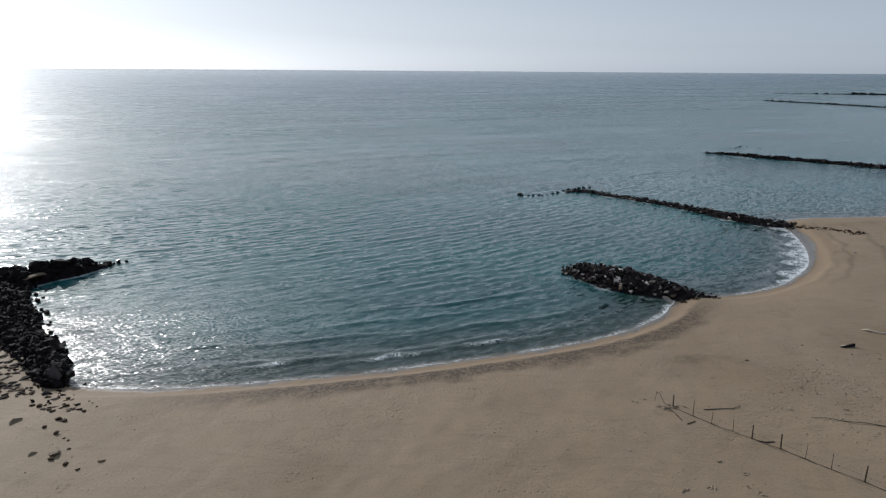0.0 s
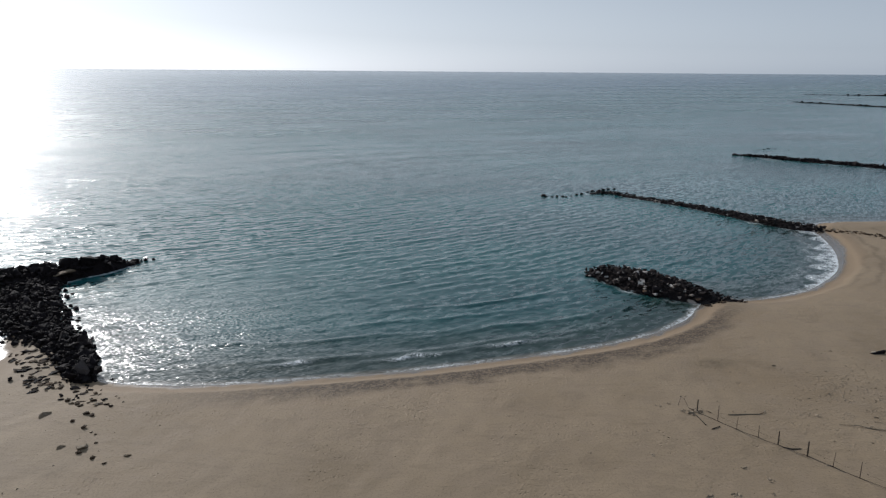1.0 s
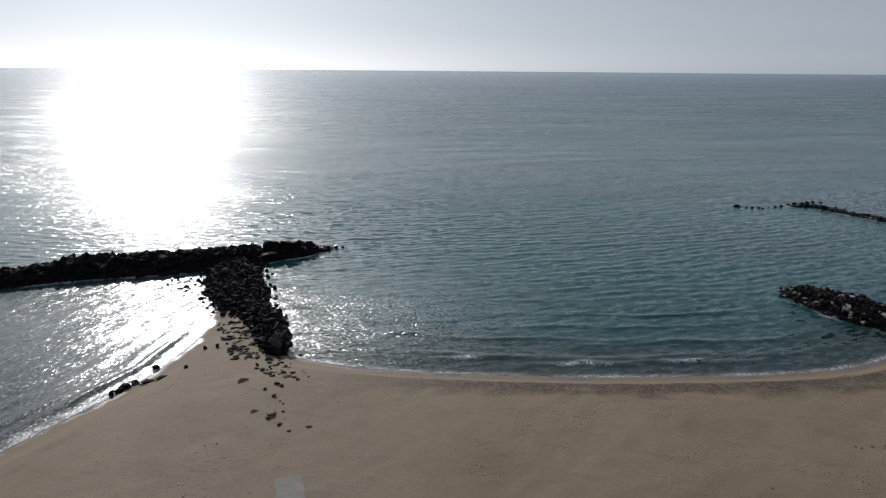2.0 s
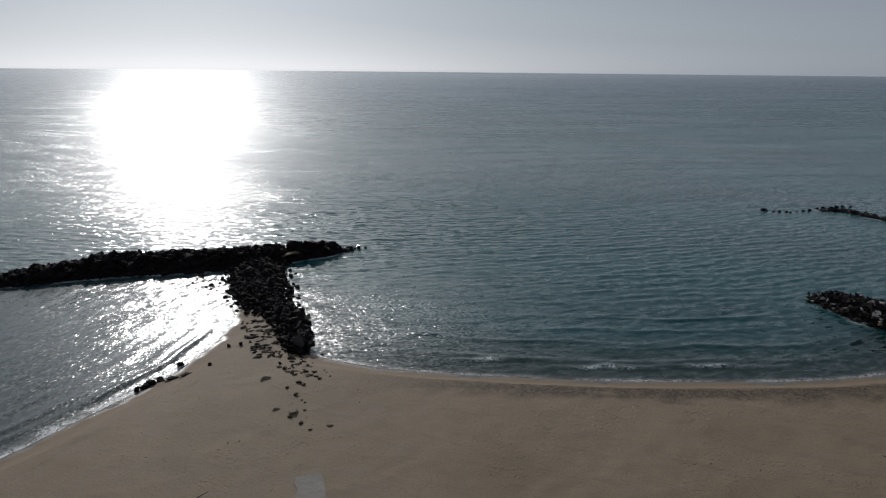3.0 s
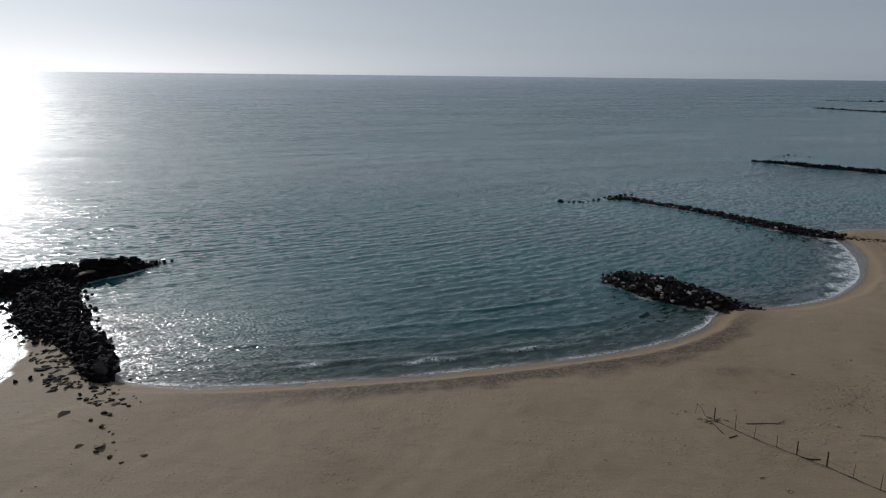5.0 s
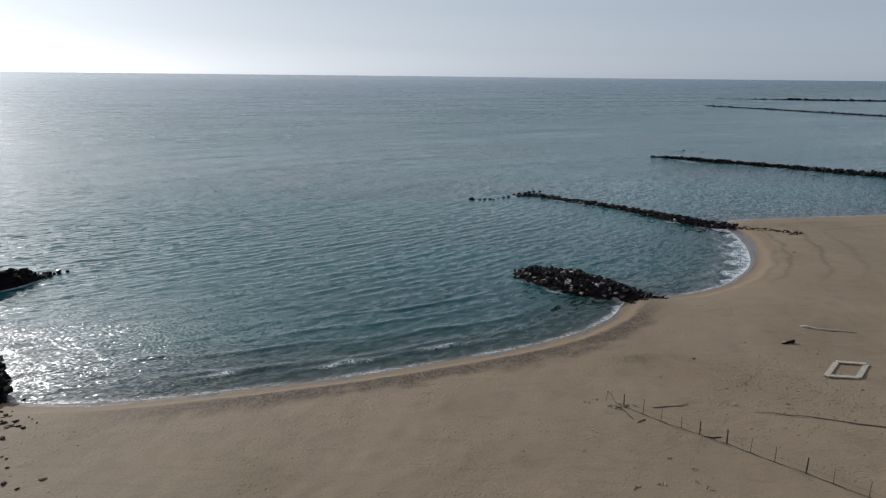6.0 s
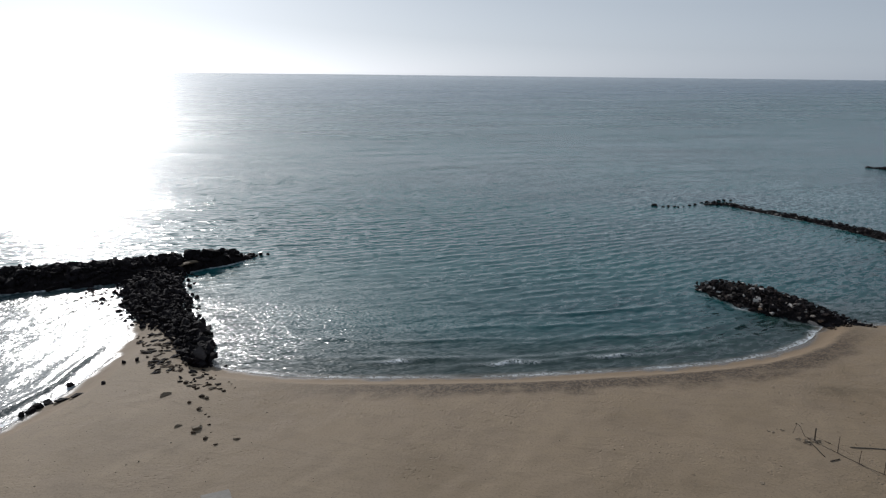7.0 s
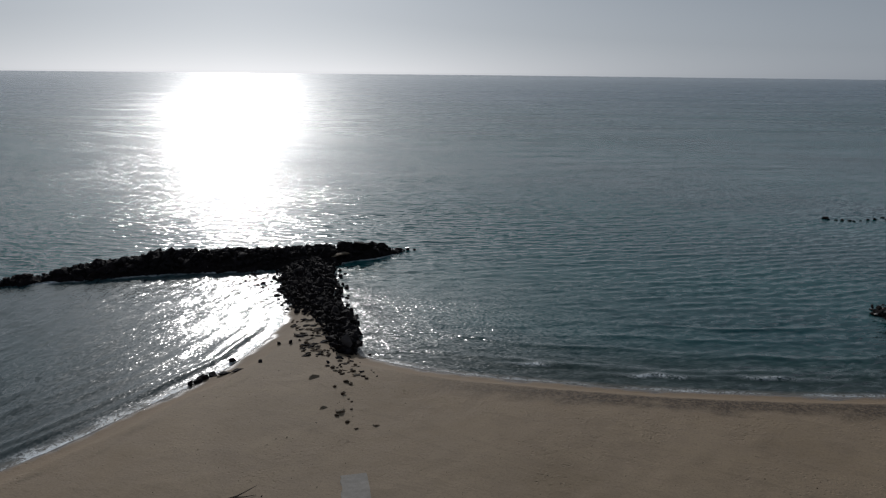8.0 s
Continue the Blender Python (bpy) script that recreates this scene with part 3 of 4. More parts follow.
def stations(line, step_len):
    """Points along a line of (x, y, half width, crest height), with the way across."""
    p = smooth_line(line, 8)
    seg = np.linalg.norm(np.diff(p[:, :2], axis=0), axis=1)
    s = np.concatenate([[0], np.cumsum(seg)])
    for v in np.arange(0, s[-1], step_len):
        q = np.array([np.interp(v, s, p[:, c]) for c in range(4)])
        r = np.array([np.interp(min(v + 0.5, s[-1]), s, p[:, c]) for c in range(2)])
        w = r - np.array([np.interp(max(v - 0.5, 0), s, p[:, c]) for c in range(2)])
        w /= max(1e-6, np.linalg.norm(w))
        yield q, (-w[1], w[0])


def mound(line, material, parent, seed):
    """The low rubble body under the blocks of a breakwater."""
    rng = random.Random(seed)
    bm = bmesh.new()
    rows, cols = list(stations(line, 1.0)), 9
    grid = []
    for q, (nx, ny) in rows:
        row = []
        for j in range(cols):
            u = j / (cols - 1) * 2 - 1
            z = -0.9 + (q[3] * 0.8 + 0.9) * max(0.0, 1 - abs(u) ** 2.2) + rng.uniform(-0.14, 0.1)
            o = u * (q[2] + 0.5) + rng.uniform(-0.15, 0.15)
            row.append(bm.verts.new((q[0] + nx * o, q[1] + ny * o, z)))
        grid.append(row)
    for a, b in zip(grid, grid[1:]):
        for j in range(cols - 1):
            bm.faces.new((a[j], b[j], b[j + 1], a[j + 1]))
    for row in (grid[0], grid[-1]):
        try:
            bm.faces.new(row)
        except ValueError:
            pass
    bmesh.ops.recalc_face_normals(bm, faces=bm.faces)
    return part("rubble_core", bm, material, parent)


def scatter(line, spacing, size, seed):
    """Places of blocks over a breakwater: position, scale, turn."""
    rng = random.Random(seed)
    out = []
    for q, (nx, ny) in stations(line, spacing):
        n = max(1, int(round(2 * q[2] / spacing)))
        for j in range(n):
            u = ((j + rng.random()) / n) * 2 - 1
            k = size * min(2.3, max(0.4, rng.lognormvariate(-0.05, 0.5)))
            k *= min(1.0, 0.6 + 0.4 * q[3])
            z = q[3] * max(0.0, 1 - abs(u) ** 2.2) - 0.16 * k + rng.uniform(-0.2, 0.22)
            o = u * q[2] + rng.uniform(-0.2, 0.2)
            f = rng.uniform(-0.35, 0.35) * spacing
            x, y = q[0] + nx * o + ny * f, q[1] + ny * o - nx * f
            z = max(z, ground_z(x, y) + 0.05 * k) if abs(x) < 90 and y < 120 else z
            out.append(((x, y, z), k, (rng.uniform(-25, 25), rng.uniform(-25, 25), rng.uniform(0, 360)), rng.randrange(12)))
    return out


def place_rocks(thing, places, kinds, nearest=290, filling=()):
    """Blocks as parts of their own; the far rest of a long heap joined into one."""
    places = sorted(places, key=lambda e: e[0][0] ** 2 + e[0][1] ** 2)
    for (loc, k, turn, i) in places[:nearest]:
        ob = part("rock", kinds[i % len(kinds)], None, thing)
        ob.matrix_basis = pose(*loc, *turn) @ Matrix.Diagonal((k, k, k, 1))
    rest = places[nearest:] + list(filling)
    if rest:
        verts, faces, n = [], [], 0
        for (loc, k, turn, i) in rest:
            me, m = kinds[i % len(kinds)], pose(*loc, *turn) @ Matrix.Diagonal((k, k, k, 1))
            verts += [m @ v.co for v in me.vertices]
            faces += [[n + a for a in p.vertices] for p in me.polygons]
            n += len(me.vertices)
        me = bpy.data.meshes.new("loose_rubble")
        me.from_pydata(verts, [], faces)
        me.materials.append(kinds[0].materials[0])
        ob = part("loose_rubble", me, None, thing)
        ob["kind"] = "stuff"


def breakwater(name, line, kinds, label, spacing, size, seed, nearest=290, extra=()):
    thing = tagged(new(name), label, "breakwater")
    mound(line, kinds[0].materials[0], thing, seed + 1)
    place_rocks(thing, scatter(line, spacing, size, seed) + list(extra), kinds, nearest, scatter(line, spacing * 0.8, size * 0.45, seed + 5))
    return thing


# ---- breakwaters ----
rng = random.Random(29)
CREST = []
for q, (nx, ny) in stations(BAR, 1.9):
    if q[3] > 0.8:
        o = rng.uniform(-0.8, 0.6)
        CREST.append(((q[0] + nx * o, q[1] + ny * o, q[3] * 0.85), rng.uniform(1.0, 1.8), (rng.uniform(-12, 12), rng.uniform(-12, 12), rng.uniform(0, 360)), rng.randrange(7)))
CREST += [((-48.4, 80.0, 1.35), 2.5, (5, 0, 40), 1), ((-46.6, 81.6, 1.3), 2.4, (0, 6, 48), 3), ((-50.2, 78.2, 1.2), 2.0, (4, 2, 20), 2)]
breakwater("rubble_breakwater", BAR, DARK_KINDS, "long bar of dark piled boulders standing in the sea", 0.62, 0.74, 11, extra=CREST)
rng = random.Random(31)
BIG = []
STEM_ROWS = [e for e in stations(STEM, 0.7) if e[0][1] > 57]
for i in range(26):
    u = rng.random()
    x, y = -36.4 + 5.0 * u + rng.gauss(0.3, 0.6), 58.2 - 6.6 * u + rng.gauss(0.2, 0.6)
    BIG.append(((x, y, rng.uniform(0.5, 1.0)), rng.uniform(0.8, 1.35), (rng.uniform(-30, 30), rng.uniform(-30, 30), rng.uniform(0, 360)), rng.randrange(12)))
for i in range(22):
    u = rng.random()
    x, y = -46.4 + 10.0 * u + 0.1, 73.0 - 13.4 * u + 0.1
    BIG.append(((x + rng.gauss(0, 0.35), y + rng.gauss(0, 0.35), rng.uniform(-0.15, 0.2)), rng.uniform(0.3, 0.6), (rng.uniform(-30, 30), rng.uniform(-30, 30), rng.uniform(0, 360)), rng.randrange(12)))
for i in range(64):
    q, (nx, ny) = rng.choice(STEM_ROWS)
    side = rng.choice((-1, 1))
    o = side * (q[2] + rng.uniform(-0.2, 0.9))
    BIG.append(((q[0] + nx * o, q[1] + ny * o, rng.uniform(-0.1, 0.18)), rng.uniform(0.3, 0.7), (rng.uniform(-30, 30), rng.uniform(-30, 30), rng.uniform(0, 360)), rng.randrange(12)))
BIG += [((-35.3, 58.2, 0.62), 1.5, (10, 5, 30), 8), ((-32.4, 54.4, 0.75), 1.7, (-8, 12, 75), 5), ((-33.9, 58.0, 0.15), 0.8, (0, 10, 20), 2), ((-36.6, 58.0, 0.9), 1.3, (5, 5, 110), 11)]
breakwater("rubble_groyne", STEM, DARK_KINDS, "dark boulder groyne joining the beach to the bar", 0.46, 0.52, 12, extra=BIG)
mole = breakwater("rubble_mole", MOLE, MIXED_KINDS, "short mole of brown boulders with pale blocks among them", 0.46, 0.55, 13)
rng = random.Random(91)
for x, y, z, k in ((20.4, 80.5, 1.4, 1.0), (21.4, 80.3, 1.5, 1.0), (20.6, 78.3, 0.9, 1.5), (20.6, 76.8, 0.35, 0.9), (21.6, 75.7, 0.35, 0.75), (23.6, 76.6, 1.1, 0.9), (18.2, 80.3, 0.5, 1.1), (17.2, 81.4, 0.65, 0.8),
                   (19.5, 79.7, 0.9, 0.7), (16.8, 82.2, 0.7, 0.8), (25.2, 74.4, 0.75, 0.6), (25.7, 73.7, 0.5, 0.6), (22.8, 77.7, 1.3, 0.6), (18.5, 81.4, 1.1, 0.7), (24.6, 75.2, 0.9, 0.5), (22.3, 76.2, 0.6, 0.5), (19.9, 82.6, 1.5, 0.6)):
    block = part("pale_block", rng.choice(PALE_KINDS), None, mole, "pale grey limestone block")
    k *= 0.9
    block.matrix_basis = pose(x, y, z, rng.uniform(-30, 30), rng.uniform(-30, 30), rng.uniform(0, 360)) @ Matrix.Diagonal((k, k, k, 1))
breakwater("rubble_breakwater", ARM, MIXED_KINDS, "thin line of dark boulders running out from the beach", 0.56, 0.66, 14)
breakwater("rubble_breakwater", FAR_BAR, DARK_KINDS, "distant low breakwater of dark boulders", 0.95, 1.1, 15)
breakwater("rubble_breakwater", OUTER_BAR, DARK_KINDS, "very distant breakwater, a thin dark line on the sea", 1.5, 1.6, 16, nearest=60)
breakwater("rubble_breakwater", LAST_BAR, DARK_KINDS, "low dark breakwater far out at sea", 2.2, 2.6, 17, nearest=60)


# ---- single stones ----
def boulder(x, y, size, kinds, seed, label, sink=0.3, flat=1.0, z=None, turn=None, swing=14):
    """A single stone, a share of its height sunk in sand or sea."""
    rng = random.Random(seed)
    me = rng.choice(kinds)
    ob = new("boulder", me)
    heights = [v.co.z for v in me.vertices]
    lo, hi = min(heights), max(heights)
    base = ground_z(x, y) if z is None else z
    zz = base - (lo + sink * (hi - lo)) * size * flat
    ob.matrix_basis = pose(x, y, zz, rng.uniform(-6, 6), rng.uniform(-6, 6), rng.uniform(0, 360) if turn is None else turn + rng.uniform(-swing, swing)) @ Matrix.Diagonal((size, size, size * flat, 1))
    return tagged(ob, label, "boulder", "loose stones")


SHORE_STONES = [(-39.1, 40.1, 0.6), (-38.9, 41.3, 0.8), (-39.0, 40.7, 0.75), (-38.7, 42.2, 0.85), (-39.1, 45.2, 0.6), (-36.0, 45.1, 0.5), (-37.0, 49.1, 0.4), (-36.0, 49.6, 0.45)]
for i, (x, y, k) in enumerate(SHORE_STONES):
    boulder(x, y, 1.15 * k, DARK_KINDS, 500 + i, "dark boulder lying on sand at the edge of the lagoon")
for i, (x, y, k) in enumerate([(-37.9, 42.7, 0.9), (-37.0, 43.3, 0.85)]):
    boulder(x, y, k, DARK_SLABS, 520 + i, "flat dark stone lying on the sand", 0.25, 1.1, turn=42)
for i, (x, y, k) in enumerate([(-24.3, 39.3, 0.8), (-25.8, 39.2, 0.5), (-29.3, 43.4, 0.85), (-21.2, 38.6, 0.4)]):
    boulder(x, y, k, PALE_SLABS, 530 + i, "pale stone slab half buried in sand", 0.3, 1.5, turn=32)
for i, (x, y, k) in enumerate([(-24.4, 38.7, 0.4), (-23.3, 38.2, 0.42), (-22.2, 37.6, 0.32), (-26.7, 43.9, 0.5), (-27.1, 42.7, 0.42), (-25.8, 41.8, 0.55), (-24.0, 40.0, 0.25),
                               (-25.0, 41.3, 0.22), (-24.6, 41.1, 0.22), (-27.9, 45.2, 0.5), (-28.8, 45.6, 0.45), (-26.9, 45.4, 0.55), (-27.5, 46.2, 0.5), (-29.4, 46.1, 0.55)]):
    boulder(x, y, k, SAND_KINDS, 550 + i, "brown stone on the sand below the groyne", 0.25, 0.8, turn=32)
for i, (x, y, k) in enumerate([(15.5, 139.3, 1.1), (16.0, 139.0, 0.6), (17.2, 138.7, 0.6), (19.4, 139.2, 0.9), (20.0, 138.9, 0.5), (21.2, 140.0, 0.5), (22.4, 141.0, 0.6), (23.6, 142.0, 0.8), (25.2, 144.6, 0.9), (26.4, 145.4, 1.0), (27.5, 144.8, 1.0), (28.2, 146.6, 0.8), (29.2, 147.8, 0.9), (30.3, 148.6, 0.7), (31.6, 148.9, 0.6), (33.2, 143.9, 0.8), (34.6, 142.3, 0.7), (18.2, 138.9, 0.7), (-42.2, 87.1, 0.9), (-41.5, 87.7, 0.6),
                                (-82, 45, 1.0), (-45.4, 75.6, 0.45), (-44.2, 73.0, 0.4), (-39.4, 65.6, 0.45), (-40.9, 68.0, 0.4), (-28.9, 51.6, 0.4)]):
    boulder(x, y, k, DARK_KINDS, 600 + i, "dark wet boulder awash in the sea", 0.35, 0.9, z=0.0)

boulder(-47.8, 77.9, 2.0, PALE_SLABS[:1], 639, "flat grey slab lying between groyne and bar", 0.0, 1.0, 0.75, turn=30)
for i, (x, y, k) in enumerate([(91.5, 226.1, 1.0), (94, 229, 1.3), (96.5, 231, 1.0), (99, 233.6, 1.4), (101, 233, 1.0), (104, 230, 1.2), (87, 219, 1.0), (84, 215.5, 1.1)]):
    boulder(x, y, k, DARK_KINDS, 640 + i, "dark low boulder awash beside the distant breakwater", 0.6, 0.5, z=0.0)

# broken stones between groyne and dry sand
rng = random.Random(77)
for i in range(105):
    u, v = rng.random(), rng.random()
    x = -39.3 + 7.6 * u + 0.78 * (v - 0.5) * 2.9
    y = 56.7 - 8.8 * u + 0.62 * (v - 0.5) * 2.9
    flat = rng.random() < 0.55
    boulder(x, y, rng.uniform(0.3, 0.8) if flat else rng.uniform(0.2, 0.5), (SLAB_KINDS + DARK_SLABS) if flat else SAND_KINDS, 700 + i, "broken stone sunk in sand beside the groyne", 0.4, 1.0, turn=36, swing=50)
for i in range(46):
    x, y = -30.6 + rng.gauss(0, 1.1) + 0.35 * (i % 12), 49.2 - 0.34 * (i % 12) + rng.gauss(0, 0.7)
    boulder(x, y, rng.uniform(0.15, 0.5), SAND_KINDS + DARK_KINDS + SLAB_KINDS, 820 + i, "small stone strewn on the sand at the groyne foot", 0.3, 0.8)
for i in range(40):
    u = rng.random()
    x, y = -57.0 + 9.0 * u + rng.gauss(0, 0.9), 69.6 - 6.5 * u + rng.gauss(0, 0.8)
    boulder(x, y, rng.uniform(0.3, 0.7), DARK_SLABS + DARK_KINDS, 880 + i, "low weed-covered stone in shallow water by the groyne", 0.5, z=0.0)
for i in range(60):
    u = rng.random()
    x, y = 56.6 + 6.6 * u + rng.gauss(0, 0.5), 111.0 - 8.6 * u + rng.gauss(0, 0.6)
    boulder(x, y, rng.uniform(0.25, 0.75), SAND_KINDS + SLAB_KINDS, 940 + i, "pale brown stone strewn over the sand", 0.35)
for i in range(14):
    u = rng.random()
    boulder(26.4 + 3.6 * u + rng.gauss(0, 0.4), 72.8 + 0.6 * u + rng.gauss(0, 0.4), rng.uniform(0.25, 0.6), SAND_KINDS, 1010 + i, "small stone on sand at the foot of the mole", 0.3)


# ---- fence and litter on the sand ----
def tube(points, radii, sides=7):
    """A tapering bent rod through points."""
    bm = bmesh.new()
    rings = []
    pts = [Vector(p) for p in points]
    for i, p in enumerate(pts):
        way = (pts[min(i + 1, len(pts) - 1)] - pts[max(i - 1, 0)]).normalized()
        side = way.orthogonal().normalized()
        other = way.cross(side)
        rings.append([bm.verts.new(p + radii[i] * (math.cos(6.2832 * j / sides) * side + math.sin(6.2832 * j / sides) * other)) for j in range(sides)])
    for a, b in zip(rings, rings[1:]):
        best = min(range(sides), key=lambda s: sum((a[j].co - b[(j + s) % sides].co).length for j in range(sides)))
        for j in range(sides):
            bm.faces.new((a[j], a[(j + 1) % sides], b[(j + 1 + best) % sides], b[(j + best) % sides]))
    bm.faces.new(rings[0][::-1])
    bm.faces.new(rings[-1])
    bmesh.ops.recalc_face_normals(bm, faces=bm.faces)
    return bm


fence = tagged(new("fence"), "run-down beach fence of wooden posts, rods and sagging wire", "fence")
POSTS = [(16.8, 46.0, 0.95, 0.045), (17.8, 44.7, 1.2, 0.024), (18.7, 43.6, 0.95, 0.018), (19.8, 42.6, 0.9, 0.02), (20.7, 41.7, 1.0, 0.042), (22.0, 40.4, 1.05, 0.051),
         (23.0, 39.2, 1.0, 0.018), (24.0, 38.0, 1.1, 0.024), (25.3, 36.7, 1.1, 0.045), (26.3, 35.5, 1.05, 0.02), (27.6, 34.1, 1.1, 0.024), (28.9, 32.7, 1.1, 0.042)]
feet = []
for i, (x, y, h, r) in enumerate(POSTS):
    rr = random.Random(40 + i)
    z = ground_z(x, y)
    lean = Vector((rr.uniform(-0.05, 0.05), rr.uniform(-0.05, 0.05), 1.0))
    pts = [(x, y, z - 0.15), (x + lean.x * h * 0.5, y + lean.y * h * 0.5, z + h * 0.5), (x + lean.x * h, y + lean.y * h, z + h)]
    thick = r > 0.04
    part("post" if thick else "rod", tube(pts, [r * 1.1, r, r * 0.9], 8 if thick else 6), POST_WOOD if thick else RUST, fence, "thick weathered wooden post" if thick else "thin rusty rod")
    feet.append((x, y, z))
for a, b in zip(feet, feet[1:]):
    pts = [(a[0] + (b[0] - a[0]) * u, a[1] + (b[1] - a[1]) * u, 0) for u in (0, 0.25, 0.5, 0.75, 1)]
    for lift, r in ((0.03, 0.02), (0.42, 0.004)):
        pp = [(x, y, ground_z(x, y) + lift - 0.03 * math.sin(3.14 * j / 4)) for j, (x, y, _) in enumerate(pts)]
        part("wire", tube(pp, [r] * 5, 5), RUST, fence, "sagging rusty wire")
z = ground_z(16.0, 46.9)
part("rod", tube([(16.8, 46.0, z + 0.1), (16.3, 46.4, z + 0.12), (16.1, 46.9, z + 0.6), (15.9, 47.0, z + 0.75), (15.6, 46.6, z + 0.2)], [0.016] * 5, 6), RUST, fence, "bent end rod")
heap = bmesh.new()
for i in range(16):
    rr = random.Random(900 + i)
    x, y = 16.5 + rr.gauss(0, 0.35), 46.0 + rr.gauss(0, 0.22)
    b = hull_mesh(900 + i, 9, (rr.uniform(0.1, 0.3), rr.uniform(0.05, 0.12), 0.05), 3.0)
    b.transform(pose(x, y, ground_z(x, y) + 0.04, 0, 0, rr.uniform(0, 180)))
    me = bpy.data.meshes.new("bit")
    b.to_mesh(me)
    b.free()
    heap.from_mesh(me)
part("tangled_litter", heap, DEBRIS, fence)["kind"] = "stuff"


def lying(name, points, radii, material, label, category, lift=0.03, sides=8):
    pts = [(x, y, ground_z(x, y) + lift + (e[0] if e else 0)) for x, y, *e in points]
    ob = new(name, mesh_of(name, tube(pts, radii, sides), material, True))
    return tagged(ob, label, category)


lying("driftwood_branch", [(26.1, 44.6), (27.2, 44.45, 0.05), (28.2, 44.05), (29.4, 43.75, 0.06), (30.7, 43.35), (32.4, 42.5, 0.03), (34.2, 41.9)], [0.012, 0.025, 0.03, 0.035, 0.04, 0.045, 0.05], BRANCH,
      "long thin dark driftwood branch lying on the sand", "driftwood")
lying("driftwood_log", [(39.7, 61.9), (40.1, 61.6, 0.08), (40.9, 61.1), (41.8, 60.7, 0.05), (43.2, 60.4), (44.2, 60.0)], [0.05, 0.12, 0.11, 0.11, 0.1, 0.08], DRIFTWOOD,
      "long bleached pale driftwood log on the sand", "driftwood")
lying("plank", [(18.9, 45.7), (20.0, 45.8), (21.2, 45.9)], [0.03, 0.04, 0.03], BRANCH, "pale straight plank lying on the sand", "plank")
lying("stick", [(21.2, 45.95), (21.6, 46.15, 0.03), (21.8, 46.5)], [0.025, 0.025, 0.015], BRANCH, "short bent pale stick on sand", "driftwood")
lying("stick", [(17.0, 43.5), (17.7, 43.95)], [0.03, 0.03], DARK_WOOD, "short dark stick on the sand", "driftwood")
lying("stick", [(20.9, 41.4), (21.4, 41.2), (22.0, 41.25)], [0.03, 0.05, 0.03], DARK_WOOD, "dark chunk of driftwood under the fence", "driftwood")
lying("forked_branch", [(-25.6, 26.2), (-24.9, 27.1, 0.1), (-24.4, 27.8, 0.12), (-23.9, 28.9, 0.25)], [0.05, 0.042, 0.036, 0.015], DARK_WOOD, "dark forked branch lying on the sand", "driftwood")
lying("twig", [(-24.55, 27.6, 0.1), (-24.0, 27.9, 0.1), (-23.5, 28.3, 0.12)], [0.04, 0.03, 0.015], DARK_WOOD, "dark twig lying beside the branch", "driftwood")

# dark strand added for the shadow-like line at the end post's foot
lying("rope", [(16.4, 45.9), (16.6, 45.2, 0.02), (16.7, 44.5), (16.8, 44.0)], [0.03, 0.028, 0.028, 0.024], DARK_WOOD, "thin dark strand added for a dark line on the sand by the fence", "rope")


def clump(x, y, size, seed):
    """A flat tuft of dry weed: a few crumpled sprigs."""
    rr = random.Random(seed)
    thing = tagged(new("weed_clump"), "small brown clump of dry weed on the sand", "weed", "weed clumps")
    for i in range(6):
        b = hull_mesh(seed * 20 + i, 9, (size * rr.uniform(0.2, 0.6), size * rr.uniform(0.1, 0.24), size * rr.uniform(0.06, 0.16)), 2.4)
        ob = part("sprig", b, DEBRIS, thing)
        px, py = x + rr.gauss(0, 0.4) * size, y + rr.gauss(0, 0.3) * size
        ob.matrix_basis = pose(px, py, ground_z(px, py) + 0.03 * size, 0, rr.uniform(-15, 15), rr.uniform(0, 180))
    return thing


for i, (x, y, k) in enumerate([(12.1, 40.0, 0.6), (14.3, 35.7, 0.6), (15.9, 35.9, 0.7), (18.6, 37.6, 0.6), (18.1, 36.1, 0.5), (18.6, 35.4, 0.6), (17.5, 38.8, 0.6),
                               (15.1, 47.2, 0.6), (14.3, 46.9, 0.7), (8.2, 40.2, 0.4), (3.1, 44.8, 0.35), (28.9, 45.1, 0.5), (28.4, 44.4, 0.6)]):
    clump(x, y, 0.6 * k, 60 + i)

for i, (x, y) in enumerate([(61.5, 94.5), (56.2, 91.7)]):
    ob = new("litter_piece", mesh_of("litter_piece", hull_mesh(1400 + i, 14, (0.3, 0.16, 0.12), 2.6), WHITE_BOARD))
    ob.matrix_basis = pose(x, y, ground_z(x, y) + 0.08, 0, 0, 40 * i)
    tagged(ob, "small white piece of litter on the sand", "litter")

# a broken panel that sticks out of the sand
z = ground_z(36, 57.6)
wreck = tagged(new("wrecked_panel"), "broken dark panel with a pale edge sticking out of sand", "wreckage")
bm = bmesh.new()
for co in ((-0.9, 0.0, -0.1), (0.75, -0.1, -0.15), (0.95, 0.05, 0.5), (0.2, 0.1, 0.28), (-0.55, 0.1, 0.2), (-0.8, 0.6, 0.05), (0.6, 0.8, 0.2), (0.8, 0.5, 0.45)):
    bm.verts.new(co)
bmesh.ops.convex_hull(bm, input=bm.verts)
b = part("panel", bm, DARK_ROCK, wreck)
b.matrix_basis = pose(36.0, 57.5, z - 0.03, 0, 0, 8) @ Matrix.Diagonal((0.75, 0.45, 0.7, 1))
bm = hull_mesh(1301, 14, (0.26, 0.09, 0.025), 5.0)
b = part("top_board", bm, DRIFTWOOD, wreck, "pale bleached board")
b.matrix_basis = pose(35.6, 57.62, z + 0.14, 6, -8, 8)


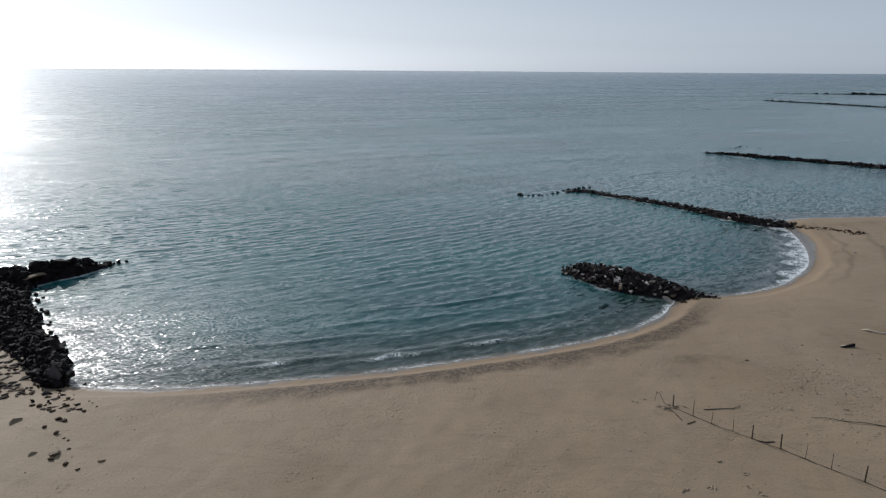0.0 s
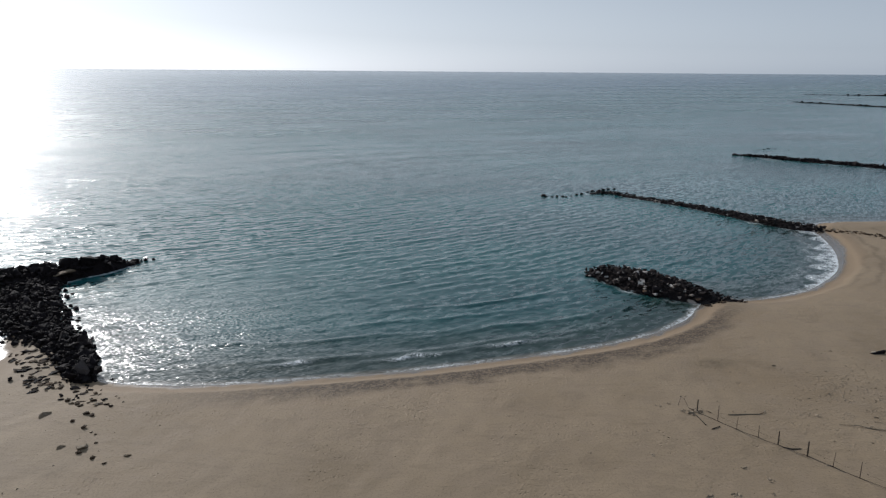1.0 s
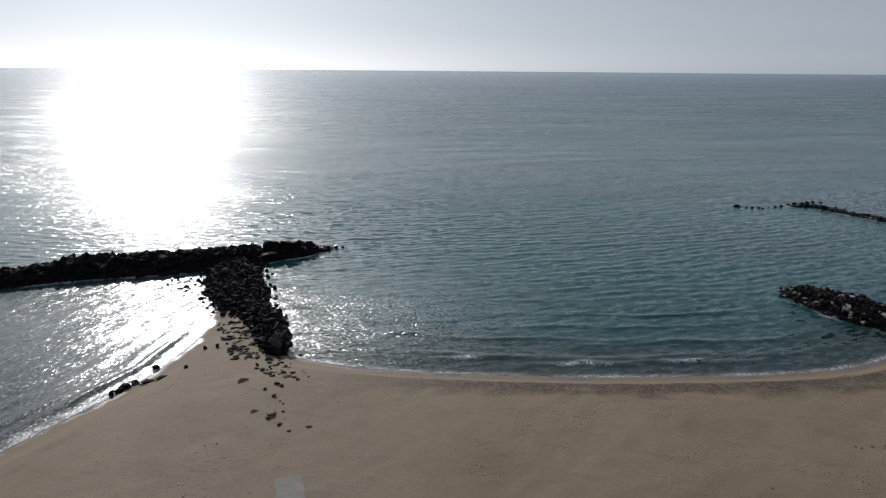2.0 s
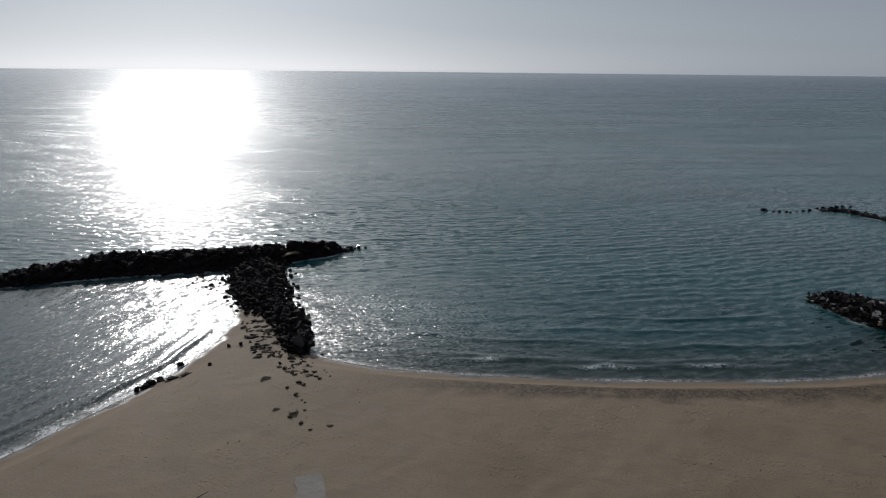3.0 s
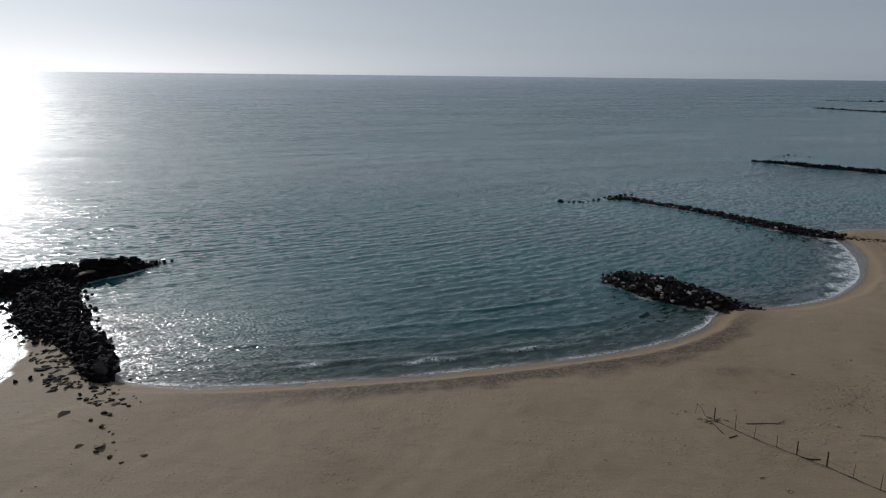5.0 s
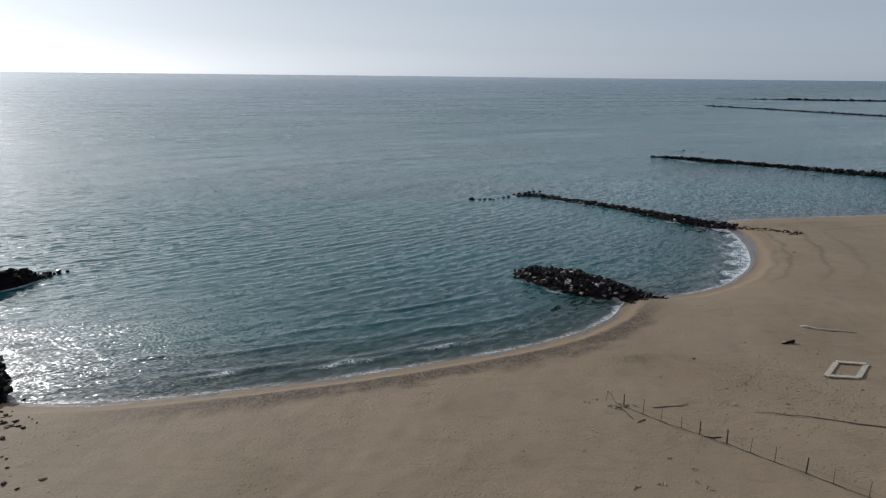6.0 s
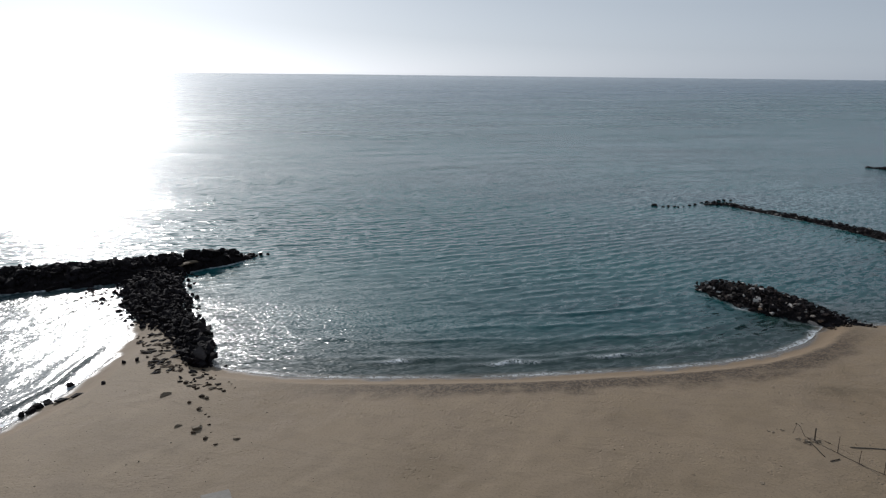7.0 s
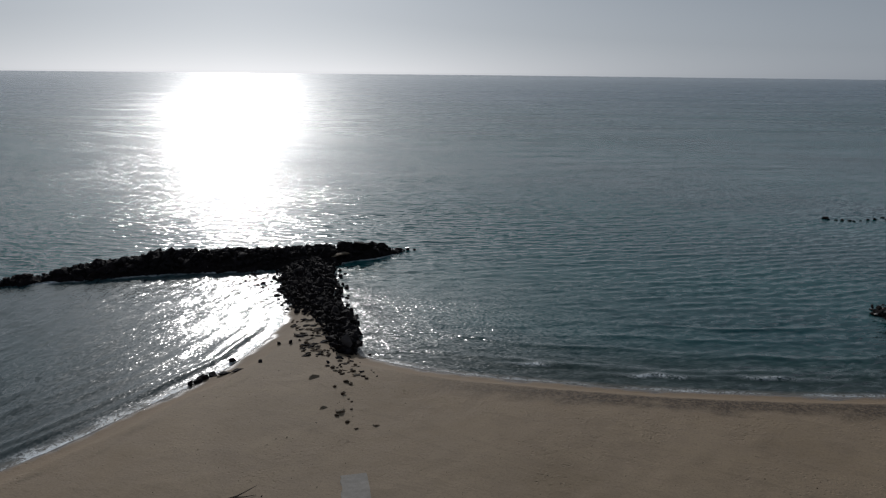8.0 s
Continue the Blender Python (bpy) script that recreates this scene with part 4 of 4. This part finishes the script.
def board(name, a, b, width, thick, material, parent, lift):
    """A plank with rounded edges from a to b on the sand."""
    bm = bmesh.new()
    bmesh.ops.create_cube(bm, size=1.0)
    length = math.hypot(b[0] - a[0], b[1] - a[1])
    bm.transform(Matrix.Diagonal((length, width, thick, 1)))
    bmesh.ops.bevel(bm, geom=bm.edges[:], offset=0.012, segments=1, affect="EDGES")
    ob = part(name, bm, material, parent)
    cx, cy = (a[0] + b[0]) / 2, (a[1] + b[1]) / 2
    ob.matrix_basis = pose(cx, cy, ground_z(cx, cy) + lift, 0, 0, math.degrees(math.atan2(b[1] - a[1], b[0] - a[0])))
    return ob


rack = tagged(new("board_frame"), "worn white wooden frame lying flat on the sand", "wooden frame")
C = [(35.2, 50.4), (37.7, 53.0), (40.0, 52.4), (37.6, 49.9)]
for i in range(4):
    board("board", C[i], C[(i + 1) % 4], 0.42, 0.1, WHITE_BOARD, rack, 0.06 + 0.05 * (i % 2))

# concrete path end, partly under sand
path_slab = bmesh.new()
rr = random.Random(8)
way, across = Vector((0.555, -0.832, 0)), Vector((0.832, 0.555, 0))
start = Vector((-20.2, 32.1, 0))
left_side, right_side = [], []
for i in range(23):
    s = i * 0.3
    a = start + way * s + across * (0.06 * math.sin(1.7 * i) + rr.uniform(-0.05, 0.05) + 0.05)
    b = start + way * s + across * (1.68 + rr.uniform(-0.02, 0.02) - 0.1 * math.exp(-s * 3))
    left_side.append(path_slab.verts.new((a.x, a.y, ground_z(a.x, a.y) + 0.05)))
    right_side.append(path_slab.verts.new((b.x, b.y, ground_z(b.x, b.y) + 0.05)))
for i in range(22):
    path_slab.faces.new((left_side[i], left_side[i + 1], right_side[i + 1], right_side[i]))
bmesh.ops.recalc_face_normals(path_slab, faces=path_slab.faces)
ext = bmesh.ops.extrude_face_region(path_slab, geom=path_slab.faces[:])
bmesh.ops.translate(path_slab, vec=(0, 0, -0.2), verts=[v for v in ext["geom"] if isinstance(v, bmesh.types.BMVert)])
bmesh.ops.recalc_face_normals(path_slab, faces=path_slab.faces)
slab = new("concrete_path", mesh_of("concrete_path", path_slab, CONCRETE))
tagged(slab, "pale concrete path end half covered by sand", "path")


# small litter, reeds and pebbles
def litter(name, label, count, seed, where, size, material, thin):
    rr = random.Random(seed)
    verts, faces = [], []
    for i in range(count):
        x, y = where(rr)
        k = size * rr.lognormvariate(0, 0.5)
        b = hull_mesh(seed + i, 8, (k, k * (thin if rr.random() < 0.5 else 0.7), k * 0.45), 2.5)
        m = pose(x, y, ground_z(x, y) + k * 0.12, 0, rr.uniform(-15, 15), rr.uniform(0, 360))
        n = len(verts)
        b.verts.index_update()
        verts += [m @ v.co for v in b.verts]
        faces += [[n + v.index for v in f.verts] for f in b.faces]
        b.free()
    me = bpy.data.meshes.new(name)
    me.from_pydata(verts, [], faces)
    me.materials.append(material)
    return tagged(new(name, me), label, "beach litter", kind="stuff")


litter("beach_litter", "dry reeds, twigs and stones strewn over the sand", 700, 3000, lambda r: (r.gauss(31, 6.0), r.gauss(47.5, 4.6)), 0.055, DEBRIS, 0.3)
litter("pebbles", "small dark pebbles strewn over the dry sand", 620, 5000, lambda r: (r.uniform(-36, 34), r.uniform(27, 49)), 0.024, DARK_ROCK, 0.5)
litter("twigs", "scattered twigs along the top of the beach", 90, 7000, lambda r: (r.gauss(-26, 4), r.gauss(31, 3)), 0.035, DARK_WOOD, 0.2)
